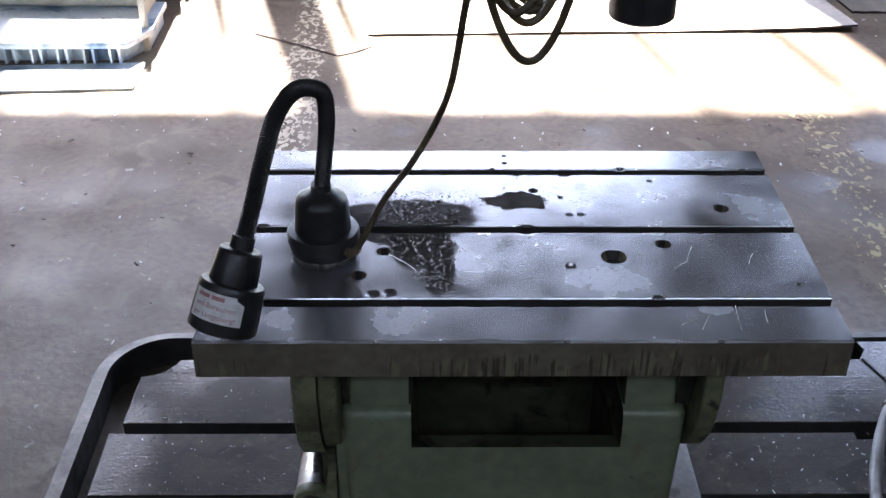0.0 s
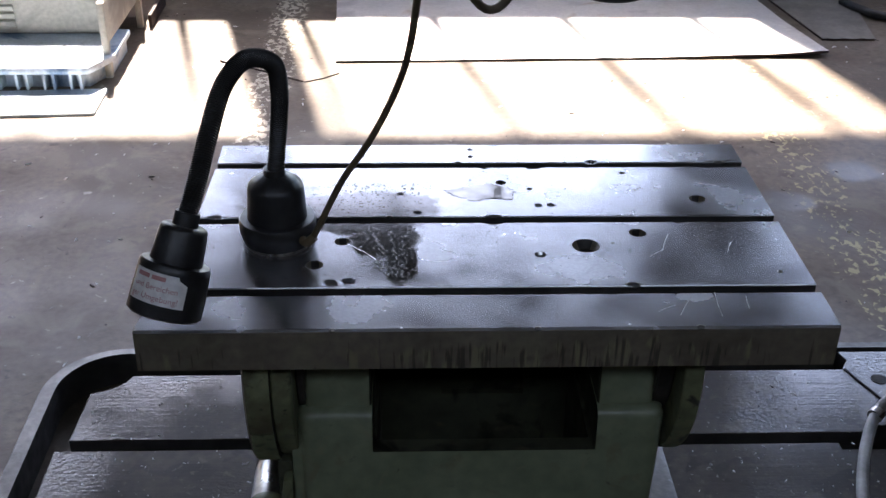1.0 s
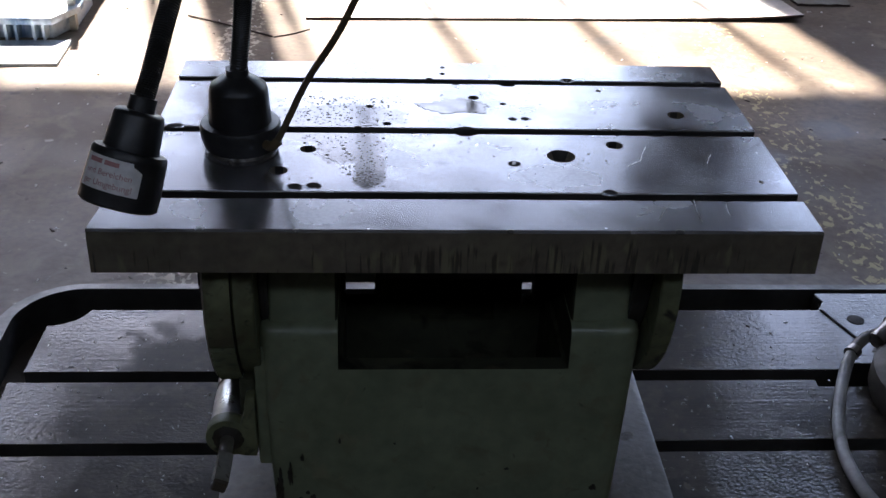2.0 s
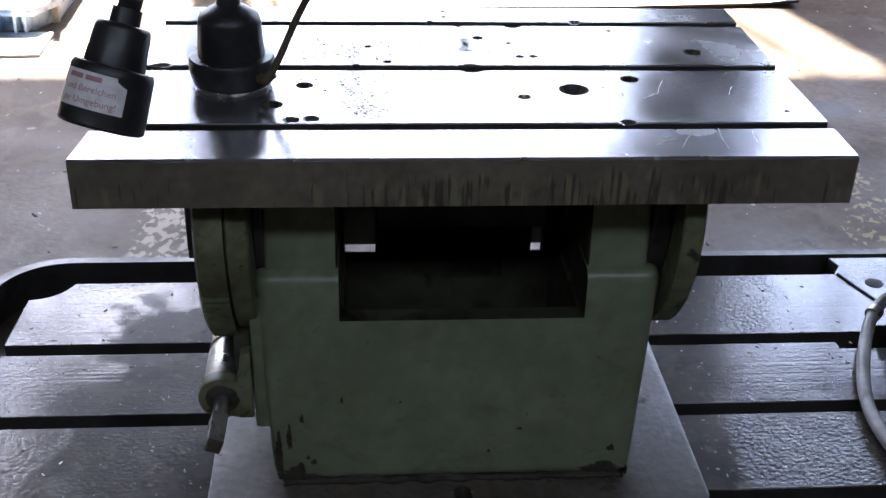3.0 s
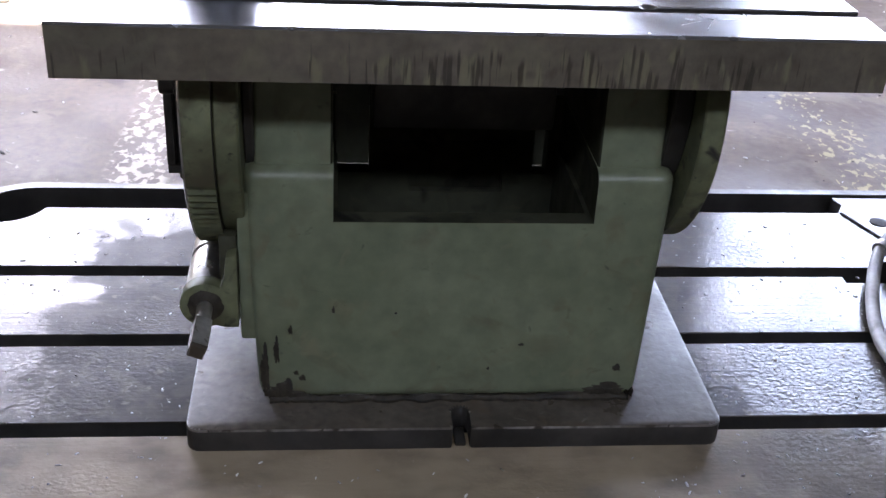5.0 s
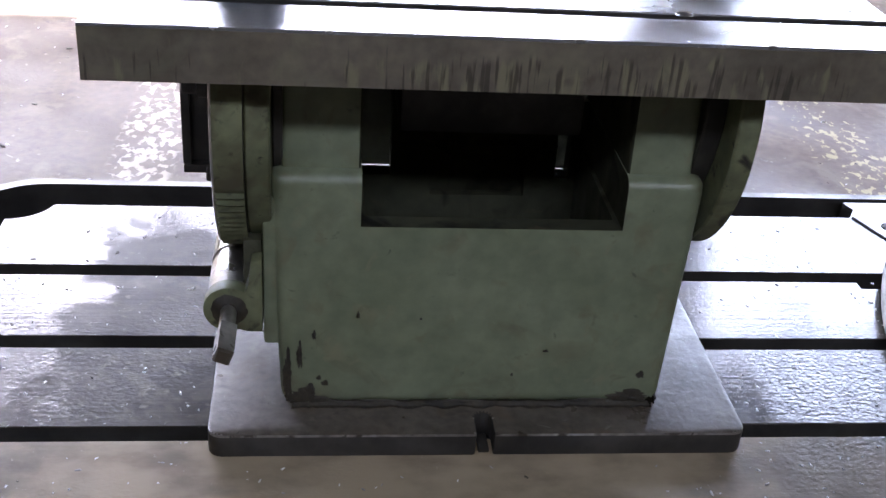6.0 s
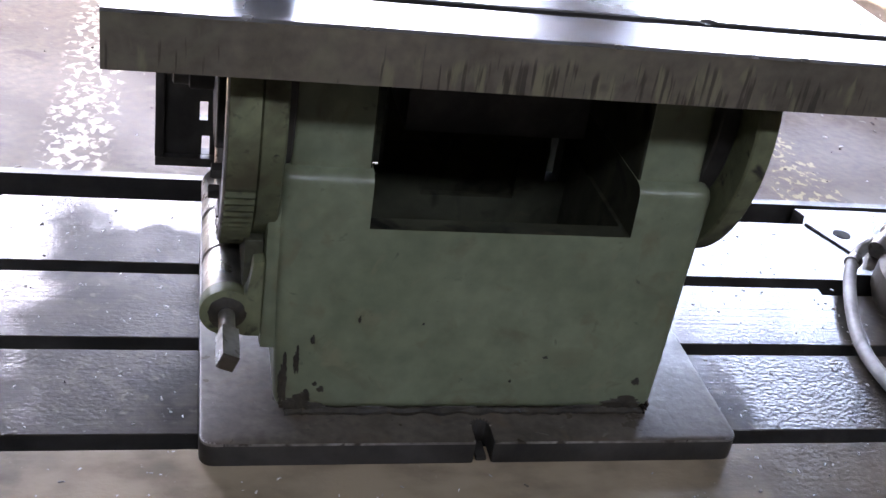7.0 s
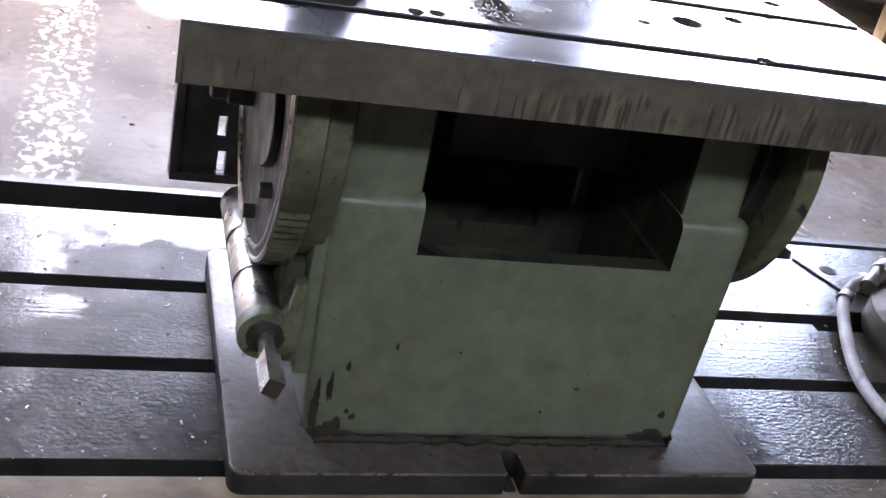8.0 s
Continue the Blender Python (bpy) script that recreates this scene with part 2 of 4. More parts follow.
def damp_patches(m):
    """A few damp oil-sheen patches on the floor beyond the table."""
    n, l = m.node_tree.nodes, m.node_tree.links
    b = n["Principled BSDF"]
    calc = calculator(m)
    x, y, z = axes_of(m)
    rag = calc("MULTIPLY", calc("SUBTRACT", noise_at(m, 9.0, 7.0), 0.5), 1.1)
    total = None
    for cx, cy, rx, ry in DAMP:
        dx, dy = calc("DIVIDE", calc("SUBTRACT", x, cx), rx), calc("DIVIDE", calc("SUBTRACT", y, cy), ry)
        r = calc("SQRT", calc("ADD", calc("MULTIPLY", dx, dx), calc("MULTIPLY", dy, dy)))
        near = eased(m, calc("ADD", r, rag), 0.75, 1.15, 1.0, 0.0)
        total = near if total is None else calc("MAXIMUM", total, near)
    overlay(m, calc("MULTIPLY", total, 0.5), (0.07, 0.065, 0.062))
    l.new(eased(m, total, 0.0, 1.0, 0.0, 0.35), b.inputs["Coat Weight"])
    b.inputs["Coat Roughness"].default_value = 0.22


DAMP = [(-0.22, 2.3, 0.05, 0.04), (0.45, 2.3, 0.06, 0.04), (1.08, 1.94, 0.11, 0.07), (1.13, 1.93, 0.07, 0.04), (1.4, 2.16, 0.07, 0.07), (0.82, 2.97, 0.09, 0.06), (1.36, 2.16, 0.06, 0.08)]
worn_lines(MAT["concrete"])
damp_patches(MAT["concrete"])


def dry_zone(m):
    """Dull trodden dirt close round the table's foot, where the oil film is gone."""
    n, l = m.node_tree.nodes, m.node_tree.links
    calc = calculator(m)
    x, y, z = axes_of(m)
    jitter = calc("MULTIPLY", calc("SUBTRACT", noise_at(m, 14.0, 8.0), 0.5), 0.32)
    far_x = calc("SUBTRACT", calc("ABSOLUTE", calc("ADD", x, 0.115)), 0.450)
    out = calc("ADD", calc("MAXIMUM", far_x, calc("SUBTRACT", y, 0.61)), jitter)
    dusty = calc("MULTIPLY", eased(m, y, 0.060, 0.075, 1.0, 0.0), eased(m, calc("ADD", calc("ABSOLUTE", x), jitter), 0.50, 0.70, 1.0, 0.0))
    wet = calc("MULTIPLY", eased(m, out, -0.03, 0.03, 0.04, 1.0), calc("SUBTRACT", 1.0, calc("MULTIPLY", dusty, 0.95)))
    l.new(wet, n["Principled BSDF"].inputs["Coat Weight"])
    # trodden pale dust on the front strip, paler still for missing overhead light
    front = calc("MULTIPLY", eased(m, y, 0.060, 0.075, 1.0, 0.0), eased(m, out, -0.10, 0.16, 1.0, 0.25))
    overlay(m, calc("MULTIPLY", front, eased(m, noise_at(m, 16.0, 9.0, (0.6, 1, 1)), 0.25, 0.6, 0.5, 1.0)), (0.37, 0.295, 0.205))


def oil_runs(m):
    """Dark oil runs down the front of the table top, thickest towards its middle."""
    calc = calculator(m)
    x, y, z = axes_of(m)
    comb = noise_at(m, 1.0, 3.0, (130.0, 60.0, 9.0))
    crowd = calc("ADD", eased(m, calc("ABSOLUTE", calc("SUBTRACT", x, 0.10)), 0.10, 0.32, 0.11, 0.0),
                 calc("MULTIPLY", calc("SUBTRACT", noise_at(m, 9.0, 3.0), 0.5), 0.22))
    start = calc("ADD", 0.553, calc("MULTIPLY", calc("SUBTRACT", noise_at(m, 40.0, 2.0, (1, 1, 0.05)), 0.5), 0.10))
    below = eased(m, calc("SUBTRACT", z, start), -0.008, 0.004, 1.0, 0.0)
    run = calc("MULTIPLY", below, eased(m, calc("ADD", comb, crowd), 0.60, 0.68))
    pale = eased(m, calc("ADD", noise_at(m, 1.0, 4.0, (60.0, 60.0, 14.0)), crowd), 0.58, 0.72, 0.0, 0.75)
    overlay(m, calc("MULTIPLY", below, pale), (0.215, 0.200, 0.125))
    overlay(m, calc("MULTIPLY", run, 0.72), (0.028, 0.022, 0.017))


def oil_film(m):
    """A thin oil film on the ground top: smoother and darker, with a ragged soft edge."""
    n, l = m.node_tree.nodes, m.node_tree.links
    b = n["Principled BSDF"]
    calc = calculator(m)
    x, y, z = axes_of(m)
    rag = calc("MULTIPLY", calc("SUBTRACT", noise_at(m, 26.0, 7.0), 0.5), 0.9)
    total = None
    for cx, cy, rx, ry in ((-0.160, 0.335, 0.110, 0.052), (-0.165, 0.278, 0.078, 0.034), (-0.135, 0.235, 0.050, 0.055), (-0.113, 0.175, 0.022, 0.068)):
        dx, dy = calc("DIVIDE", calc("SUBTRACT", x, cx), rx), calc("DIVIDE", calc("SUBTRACT", y, cy), ry)
        r = calc("SQRT", calc("ADD", calc("MULTIPLY", dx, dx), calc("MULTIPLY", dy, dy)))
        near = eased(m, calc("ADD", r, rag), 0.85, 1.12, 1.0, 0.0)
        total = near if total is None else calc("MAXIMUM", total, near)
    overlay(m, calc("MULTIPLY", total, 0.70), (0.055, 0.049, 0.040))
    rough = b.inputs["Roughness"].links[0].from_socket
    l.new(calc("ADD", calc("MULTIPLY", rough, calc("SUBTRACT", 1.0, total)), calc("MULTIPLY", total, 0.07)), b.inputs["Roughness"])


oil_runs(MAT["iron_side"])
oil_film(MAT["ground_iron"])
dry_zone(MAT["oily_bed"])


# ---- builders ----
def thing(name, label, category, at=(0, 0, 0), group="", kind=""):
    e = new(name)
    e.location = at
    e.empty_display_size = 0.05
    return tagged(e, label, category, group, kind)


def mesh_of(name, bm, mat, smooth=False):
    me = bpy.data.meshes.new(name)
    bmesh.ops.recalc_face_normals(bm, faces=bm.faces)
    bm.to_mesh(me)
    bm.free()
    for m in mat if isinstance(mat, (list, tuple)) else [mat]:
        me.materials.append(MAT[m])
    if smooth:
        me.shade_smooth()
        me.set_sharp_from_angle(angle=radians(38))
    return me


def part(name, bm, mat, parent, label="", smooth=True):
    ob = new(name, mesh_of(name, bm, mat, smooth))
    ob.parent = parent
    base = parent
    shift = Vector((0, 0, 0))
    while base is not None:
        shift += Vector(base.location)
        base = base.parent
    ob.data.transform(Matrix.Translation(-shift))
    return tagged(ob, label)


def single(name, bm, mat, label, category, group="", kind="", smooth=True):
    ob = new(name, mesh_of(name, bm, mat, smooth))
    return tagged(ob, label, category, group, kind)


def box(bm, x0, x1, y0, y1, z0, z1, bevel=0.0, seg=2):
    r = bmesh.ops.create_cube(bm, size=1.0)
    vs = r["verts"]
    for v in vs:
        v.co = Vector(((x0 + x1) / 2 + v.co.x * (x1 - x0), (y0 + y1) / 2 + v.co.y * (y1 - y0), (z0 + z1) / 2 + v.co.z * (z1 - z0)))
    if bevel:
        es = list({e for v in vs for e in v.link_edges})
        bmesh.ops.bevel(bm, geom=es, offset=bevel, segments=seg, profile=0.6, affect="EDGES")


def ring_tube(bm, loops, close=True):
    """Skins a list of vertex rings, and closes the ends."""
    rows = [[bm.verts.new(p) for p in ring] for ring in loops]
    k = len(rows[0])
    for a, c in zip(rows, rows[1:]):
        for i in range(k):
            bm.faces.new((a[i], a[(i + 1) % k], c[(i + 1) % k], c[i]))
    if close:
        bm.faces.new(rows[0][::-1])
        bm.faces.new(rows[-1])
    return rows


def lathe(bm, centre, axis, profile, k=40):
    """Turned shape: profile rows of (distance along the axis, radius)."""
    axis = Vector(axis).normalized()
    q = Vector((0, 0, 1)).rotation_difference(axis).to_matrix()
    c = Vector(centre)
    ring_tube(bm, [[c + q @ Vector((r * math.cos(2 * math.pi * i / k), r * math.sin(2 * math.pi * i / k), h)) for i in range(k)]
                   for h, r in profile])


def prism(bm, outline, axis, a, c, bevel=0.0, seg=2):
    """Extrudes an outline of two coordinates along x, y or z from a to c."""
    def place(p, h):
        return {"x": (h, p[0], p[1]), "y": (p[0], h, p[1]), "z": (p[0], p[1], h)}[axis]
    rows = ring_tube(bm, [[place(p, a) for p in outline], [place(p, c) for p in outline]])
    if bevel:
        vs = {v for r in rows for v in r}
        es = list({e for v in vs for e in v.link_edges})
        bmesh.ops.recalc_face_normals(bm, faces=list({f for v in vs for f in v.link_faces}))
        bmesh.ops.bevel(bm, geom=es, offset=bevel, segments=seg, profile=0.6, affect="EDGES")


def smooth_path(points, steps=10):
    """A Catmull-Rom line through points."""
    p = [Vector(q) for q in points]
    p = [p[0] * 2 - p[1]] + p + [p[-1] * 2 - p[-2]]
    out = []
    for i in range(1, len(p) - 2):
        for s in range(steps):
            t = s / steps
            a, b, c, d = p[i - 1], p[i], p[i + 1], p[i + 2]
            out.append(0.5 * ((2 * b) + (c - a) * t + (2 * a - 5 * b + 4 * c - d) * t * t + (3 * b - a - 3 * c + d) * t ** 3))
    out.append(p[-2])
    return out


def tube(bm, line, radius, k=12, ribs=0.0):
    """A tube along a line; ribs: depth of the rings of a ribbed hose."""
    loops, up = [], Vector((0.31, 0.22, 0.93)).normalized()
    for i, c in enumerate(line):
        d = (line[min(i + 1, len(line) - 1)] - line[max(i - 1, 0)]).normalized()
        side = d.cross(up).normalized() if abs(d.dot(up)) < 0.98 else d.cross(Vector((1, 0, 0))).normalized()
        up2 = side.cross(d).normalized()
        up = up2
        r = radius - (ribs if i % 2 else 0.0)
        loops.append([c + (side * math.cos(2 * math.pi * j / k) + up2 * math.sin(2 * math.pi * j / k)) * r for j in range(k)])
    ring_tube(bm, loops)


def cut(bm, cutter_bm):
    """bm minus cutter_bm, as a new bmesh."""
    objs = []
    for b in (bm, cutter_bm):
        bmesh.ops.recalc_face_normals(b, faces=b.faces)
        me = bpy.data.meshes.new("tmp")
        b.to_mesh(me)
        b.free()
        objs.append(new("tmp", me))
    mod = objs[0].modifiers.new("cut", "BOOLEAN")
    mod.operation, mod.object, mod.solver = "DIFFERENCE", objs[1], "EXACT"
    done = bpy.data.meshes.new_from_object(objs[0].evaluated_get(bpy.context.evaluated_depsgraph_get()))
    out = bmesh.new()
    out.from_mesh(done)
    for o in objs:
        me = o.data
        bpy.data.objects.remove(o)
        bpy.data.meshes.remove(me)
    bpy.data.meshes.remove(done)
    return out


# ---- hall ----
WALL_Y, SILL, HEAD = 4.5, 1.13, 3.09
HALL = (-9.0, 9.0, -10.0, 12.5)      # x0, x1, front y, height
bm = bmesh.new()
box(bm, HALL[0] - 0.3, HALL[1] + 0.3, HALL[2] - 0.3, WALL_Y + 0.3, -0.2, 0.0)
single("floor", bm, "concrete", "worn brown-grey concrete workshop floor with oil stains", "floor", kind="structure", smooth=False)
bm = bmesh.new()
box(bm, HALL[0] - 0.3, HALL[1] + 0.3, HALL[2] - 0.3, WALL_Y + 0.3, HALL[3], HALL[3] + 0.2)
single("ceiling", bm, "ceiling_paint", "plain grey workshop hall ceiling", "ceiling", kind="structure", smooth=False)


def wall_with_openings(name, y0, y1, x0, x1, z1, openings, label):
    bm = bmesh.new()
    xs = sorted({x0, x1, *[o[0] for o in openings], *[o[1] for o in openings]})
    for a, c in zip(xs, xs[1:]):
        z = 0.0
        for o in sorted((o for o in openings if o[0] <= a and o[1] >= c), key=lambda o: o[2]):
            box(bm, a, c, y0, y1, z, o[2])
            z = o[3]
        box(bm, a, c, y0, y1, z, z1)
    bmesh.ops.remove_doubles(bm, verts=bm.verts, dist=1e-5)
    return single(name, bm, "wall_paint", label, "wall", kind="structure", smooth=False)


BACK = [(-3.6, -2.20, SILL, 3.9), (-2.15, -1.03, SILL, HEAD), (-0.87, 1.33, SILL, HEAD), (2.05, 4.2, SILL, 3.3)]
FRONT = [(-8.4, -0.3, 8.5, 10.0), (0.3, 8.4, 8.5, 10.0)]
wall_with_openings("wall_north", WALL_Y, WALL_Y + 0.10, HALL[0], HALL[1], HALL[3], BACK, "plain painted hall wall with steel windows")
wall_with_openings("wall_south", HALL[2] - 0.25, HALL[2], HALL[0], HALL[1], HALL[3], FRONT, "plain painted hall wall with high windows")
for nm, xa, xb in (("wall_west", HALL[0] - 0.25, HALL[0]), ("wall_east", HALL[1], HALL[1] + 0.25)):
    bm = bmesh.new()
    box(bm, xa, xb, HALL[2], WALL_Y, 0, HALL[3])
    single(nm, bm, "wall_paint", "plain painted hall side wall", "wall", kind="structure", smooth=False)


def window(name, y, o, pitch, first, bar=0.045):
    w = thing(name, "steel-framed workshop window with slim upright bars", "window", ((o[0] + o[1]) / 2, y, o[2]), kind="structure")
    bm = bmesh.new()
    for a, c, d, e in ((o[0], o[1], o[2], o[2] + 0.06), (o[0], o[1], o[3] - 0.06, o[3]), (o[0], o[0] + 0.05, o[2] + 0.06, o[3] - 0.06),
                       (o[1] - 0.05, o[1], o[2] + 0.06, o[3] - 0.06)):
        box(bm, a, c, y - 0.03, y + 0.03, d, e)
    part("window_frame", bm, "window_steel", w, smooth=False)
    x = first
    while x < o[1] - 0.1:
        if x > o[0] + 0.1:
            bm = bmesh.new()
            box(bm, x - bar / 2, x + bar / 2, y - 0.02, y + 0.02, o[2] + 0.06, o[3] - 0.06)
            part("bar", bm, "window_steel", w, smooth=False)
        x += pitch
    return w


for i, o in enumerate(BACK):
    window("window_%d" % (i + 1), WALL_Y + 0.05, o, 0.585, -3.67 + (0.055 if o[1] < 0 else 0.0), 0.05)
for i, o in enumerate(FRONT):
    window("window_%d" % (i + 5), HALL[2] - 0.12, o, 1.52, o[0] + 1.52, 0.08)

# ---- machine bed ----
BED = 0.25
bed = thing("machine_bed", "oily cast-iron drilling machine bed with long T-slots standing on concrete", "machine bed")


def rounded(x0, x1, y0, y1, r, corners, k=9):
    """A rectangle's outline, counter-clockwise, rounded at the corners named."""
    out = []
    for name, cx, cy, a0 in (("se", x1, y0, -90), ("ne", x1, y1, 0), ("nw", x0, y1, 90), ("sw", x0, y0, 180)):
        if name in corners:
            mx, my = (cx - r if "e" in name else cx + r), (cy - r if "n" in name else cy + r)
            out += [(mx + r * math.cos(radians(a0 + 90 * i / k)), my + r * math.sin(radians(a0 + 90 * i / k))) for i in range(k + 1)]
        else:
            out.append((cx, cy))
    return out


bm = bmesh.new()
prism(bm, rounded(-0.835, 1.70, -0.46, 0.80, 0.15, "nw sw"), "z", 0.0, 0.175)
part("foundation_casting", bm, "rust_brown", bed, "rough dark cast-iron casting", smooth=False)
# raised rim round the coolant channel
bm = bmesh.new()
outer = rounded(-0.838, 1.70, -0.463, 0.803, 0.153, "nw sw", 14)
inner = rounded(-0.808, 1.69, -0.433, 0.780, 0.125, "nw sw", 14)
n_ = len(outer)
lo = [bm.verts.new((*p, 0.1755)) for p in outer]
hi = [bm.verts.new((*p, BED - 0.004)) for p in outer]
hi2 = [bm.verts.new((p[0] * 0.997, p[1] * 0.995, BED)) for p in outer]
ih = [bm.verts.new((*p, BED)) for p in inner]
il = [bm.verts.new((*p, 0.1755)) for p in inner]
for i in range(n_):
    j = (i + 1) % n_
    for a, c in ((lo, hi), (hi, hi2), (hi2, ih), (ih, il), (il, lo)):
        bm.faces.new((a[i], a[j], c[j], c[i]))
bmesh.ops.recalc_face_normals(bm, faces=bm.faces)
# upright rim faces near black, their shade put into the colour
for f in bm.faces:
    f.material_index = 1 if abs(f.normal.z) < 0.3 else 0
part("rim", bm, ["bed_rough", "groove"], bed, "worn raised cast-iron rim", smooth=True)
# the working surface: strips between the slots
SLOTS = [(0.467, 0.497), (0.268, 0.297), (0.060, 0.088), (-0.147, -0.119)]
edges = [0.702] + [v for s in SLOTS for v in (s[1], s[0])] + [-0.34]
for i in range(0, len(edges), 2):
    y1, y0 = edges[i], edges[i + 1]
    bm = bmesh.new()
    if i == 0:
        arc = [(-0.735 + 0.075 * math.sin(radians(a)), 0.722 - 0.075 * math.cos(radians(a))) for a in range(0, 75, 9)]
        outline = [(-0.74, y0), (0.80, y0), (0.80, y0 + 0.02), (1.60, y0 + 0.02), (1.60, 0.765), (0.812, 0.765), (0.822, 0.735), (0.800, y1), (-0.660, y1)] + arc[::-1]
    elif i == 2:
        outline = [(-0.74 - 0.01 * i, y0), (1.60, y0), (1.60, y1 - 0.02), (0.715, y1 - 0.02), (0.715, y1), (-0.74 - 0.01 * i, y1)]
    else:
        outline = [(-0.76, y0), (1.60, y0), (1.60, y1), (-0.76, y1)]
    prism(bm, outline, "z", 0.176, BED, 0.0015, 1)
    bm.normal_update()
    # strip sides go near black: the slots' shade is put into the colour
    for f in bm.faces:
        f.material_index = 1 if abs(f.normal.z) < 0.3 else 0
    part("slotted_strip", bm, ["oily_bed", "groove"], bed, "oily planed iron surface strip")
# bottoms near black too, as slot shade
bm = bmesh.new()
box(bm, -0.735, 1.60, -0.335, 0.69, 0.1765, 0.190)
part("slot_floor", bm, "groove", bed, "slot bottoms coloured dark as shade", smooth=False)
# thin near-black disc painted as the dark inside of a bolt hole
bm = bmesh.new()
lathe(bm, (0.866, 0.665, BED + 0.0012), (0, 0, 1), [(-0.001, 0.017), (0.0, 0.017), (0.0002, 0.0155)], 28)
part("bolt_hole", bm, "groove", bed, "flat dark disc as a round hole")
bm = bmesh.new()
tube(bm, [Vector((0.806, 0.700, BED + 0.001)), Vector((0.822, 0.655, BED + 0.001)), Vector((0.850, 0.585, BED + 0.001))], 0.003, 8)
part("joint_line", bm, "groove", bed, "narrow dark joint line")

# ---- tilting table ----
TOP, UNDER = 0.828, 0.768
table = thing("tilting_table", "heavy green tilting machine table with a slotted iron top", "machine table", (0, 0, BED))
T_SLOTS = [(0.083, 0.102), (0.283, 0.302), (0.471, 0.489)]
REAR = 0.562
prof = [(0.0, UNDER), (REAR, UNDER), (REAR, TOP - 0.003), (REAR - 0.003, TOP)]
for y0, y1 in reversed(T_SLOTS):
    prof += [(y1 + 0.0012, TOP), (y1, TOP - 0.0015), (y1, TOP - 0.022), (y1 + 0.008, TOP - 0.022), (y1 + 0.008, TOP - 0.036), (y0 - 0.008, TOP - 0.036),
             (y0 - 0.008, TOP - 0.022), (y0, TOP - 0.022), (y0, TOP - 0.0015), (y0 - 0.0012, TOP)]
prof += [(0.003, TOP), (0.0, TOP - 0.003)]
bm = bmesh.new()
prism(bm, prof, "x", -0.45, 0.451)
for v in bm.verts:
    if v.co.x < 0:
        v.co.x += 0.038 * min(1.0, max(0.0, (v.co.y - 0.005) / 0.33))
# holes: x, y, radius, depth, cone
HOLES = [(-0.233, 0.162, 0.0125, 0.05, 0), (-0.197, 0.228, 0.0115, 0.05, 0), (-0.209, 0.113, 0.011, 0.004, 0.5), (-0.185, 0.1165, 0.011, 0.004, 0.5),
         (0.084, 0.187, 0.009, 0.004, 0.3), (0.152, 0.212, 0.020, 0.012, 0.4), (0.233, 0.249, 0.0125, 0.05, 0), (0.346, 0.357, 0.0125, 0.05, 0),
         (0.411, 0.137, 0.004, 0.02, 0), (0.045, 0.416, 0.0085, 0.02, 0), (0.244, 0.449, 0.005, 0.02, 0), (0.003, 0.540, 0.0045, 0.02, 0),
         (0.002, 0.513, 0.005, 0.02, 0), (0.116, 0.338, 0.0065, 0.004, 0.2), (0.097, 0.337, 0.0065, 0.004, 0.2), (-0.088, 0.316, 0.0065, 0.004, 0.2),
         (0.088, 0.393, 0.005, 0.01, 0), (-0.114, 0.378, 0.0055, 0.006, 0.2)]
CHIPS = [(0.025, 0.291, 0.019), (-0.389, 0.296, 0.016), (0.201, 0.101, 0.012), (0.412, 0.483, 0.013), (0.20, 0.488, 0.012), (0.103, 0.472, 0.014),
         (-0.02, 0.489, 0.007), (0.02, 0.471, 0.006), (-0.13, 0.302, 0.006), (0.30, 0.283, 0.007), (0.06, 0.0, 0.006), (-0.2, 0.0, 0.005), (0.27, 0.0, 0.007)]
cb = bmesh.new()
for x, y, r, d, cone in HOLES:
    lathe(cb, (x, y, TOP + 0.004), (0, 0, -1), [(0, r), (0.004, r), (0.004 + d, r * (1 - cone))], 28)
lathe(cb, (0.150, 0.212, TOP - 0.004), (0, 0, -1), [(0, 0.0125), (0.044, 0.0125)], 24)
for x, y, r in CHIPS:
    lathe(cb, (x, y, TOP + 0.002), (0, 0, -1), [(0, r), (0.003, r * 0.93), (0.0055, r * 0.5)], 14)
bm = cut(bm, cb)
for f in bm.faces:
    c, nz = f.calc_center_median(), f.normal.z
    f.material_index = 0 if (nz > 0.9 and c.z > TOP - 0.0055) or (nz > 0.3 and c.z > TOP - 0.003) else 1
    # T-slot and hole insides coloured near black in place of their shade
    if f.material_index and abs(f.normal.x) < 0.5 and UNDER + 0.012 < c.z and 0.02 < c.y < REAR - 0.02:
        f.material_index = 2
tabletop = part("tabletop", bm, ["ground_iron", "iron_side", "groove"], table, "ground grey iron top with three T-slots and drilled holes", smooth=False)
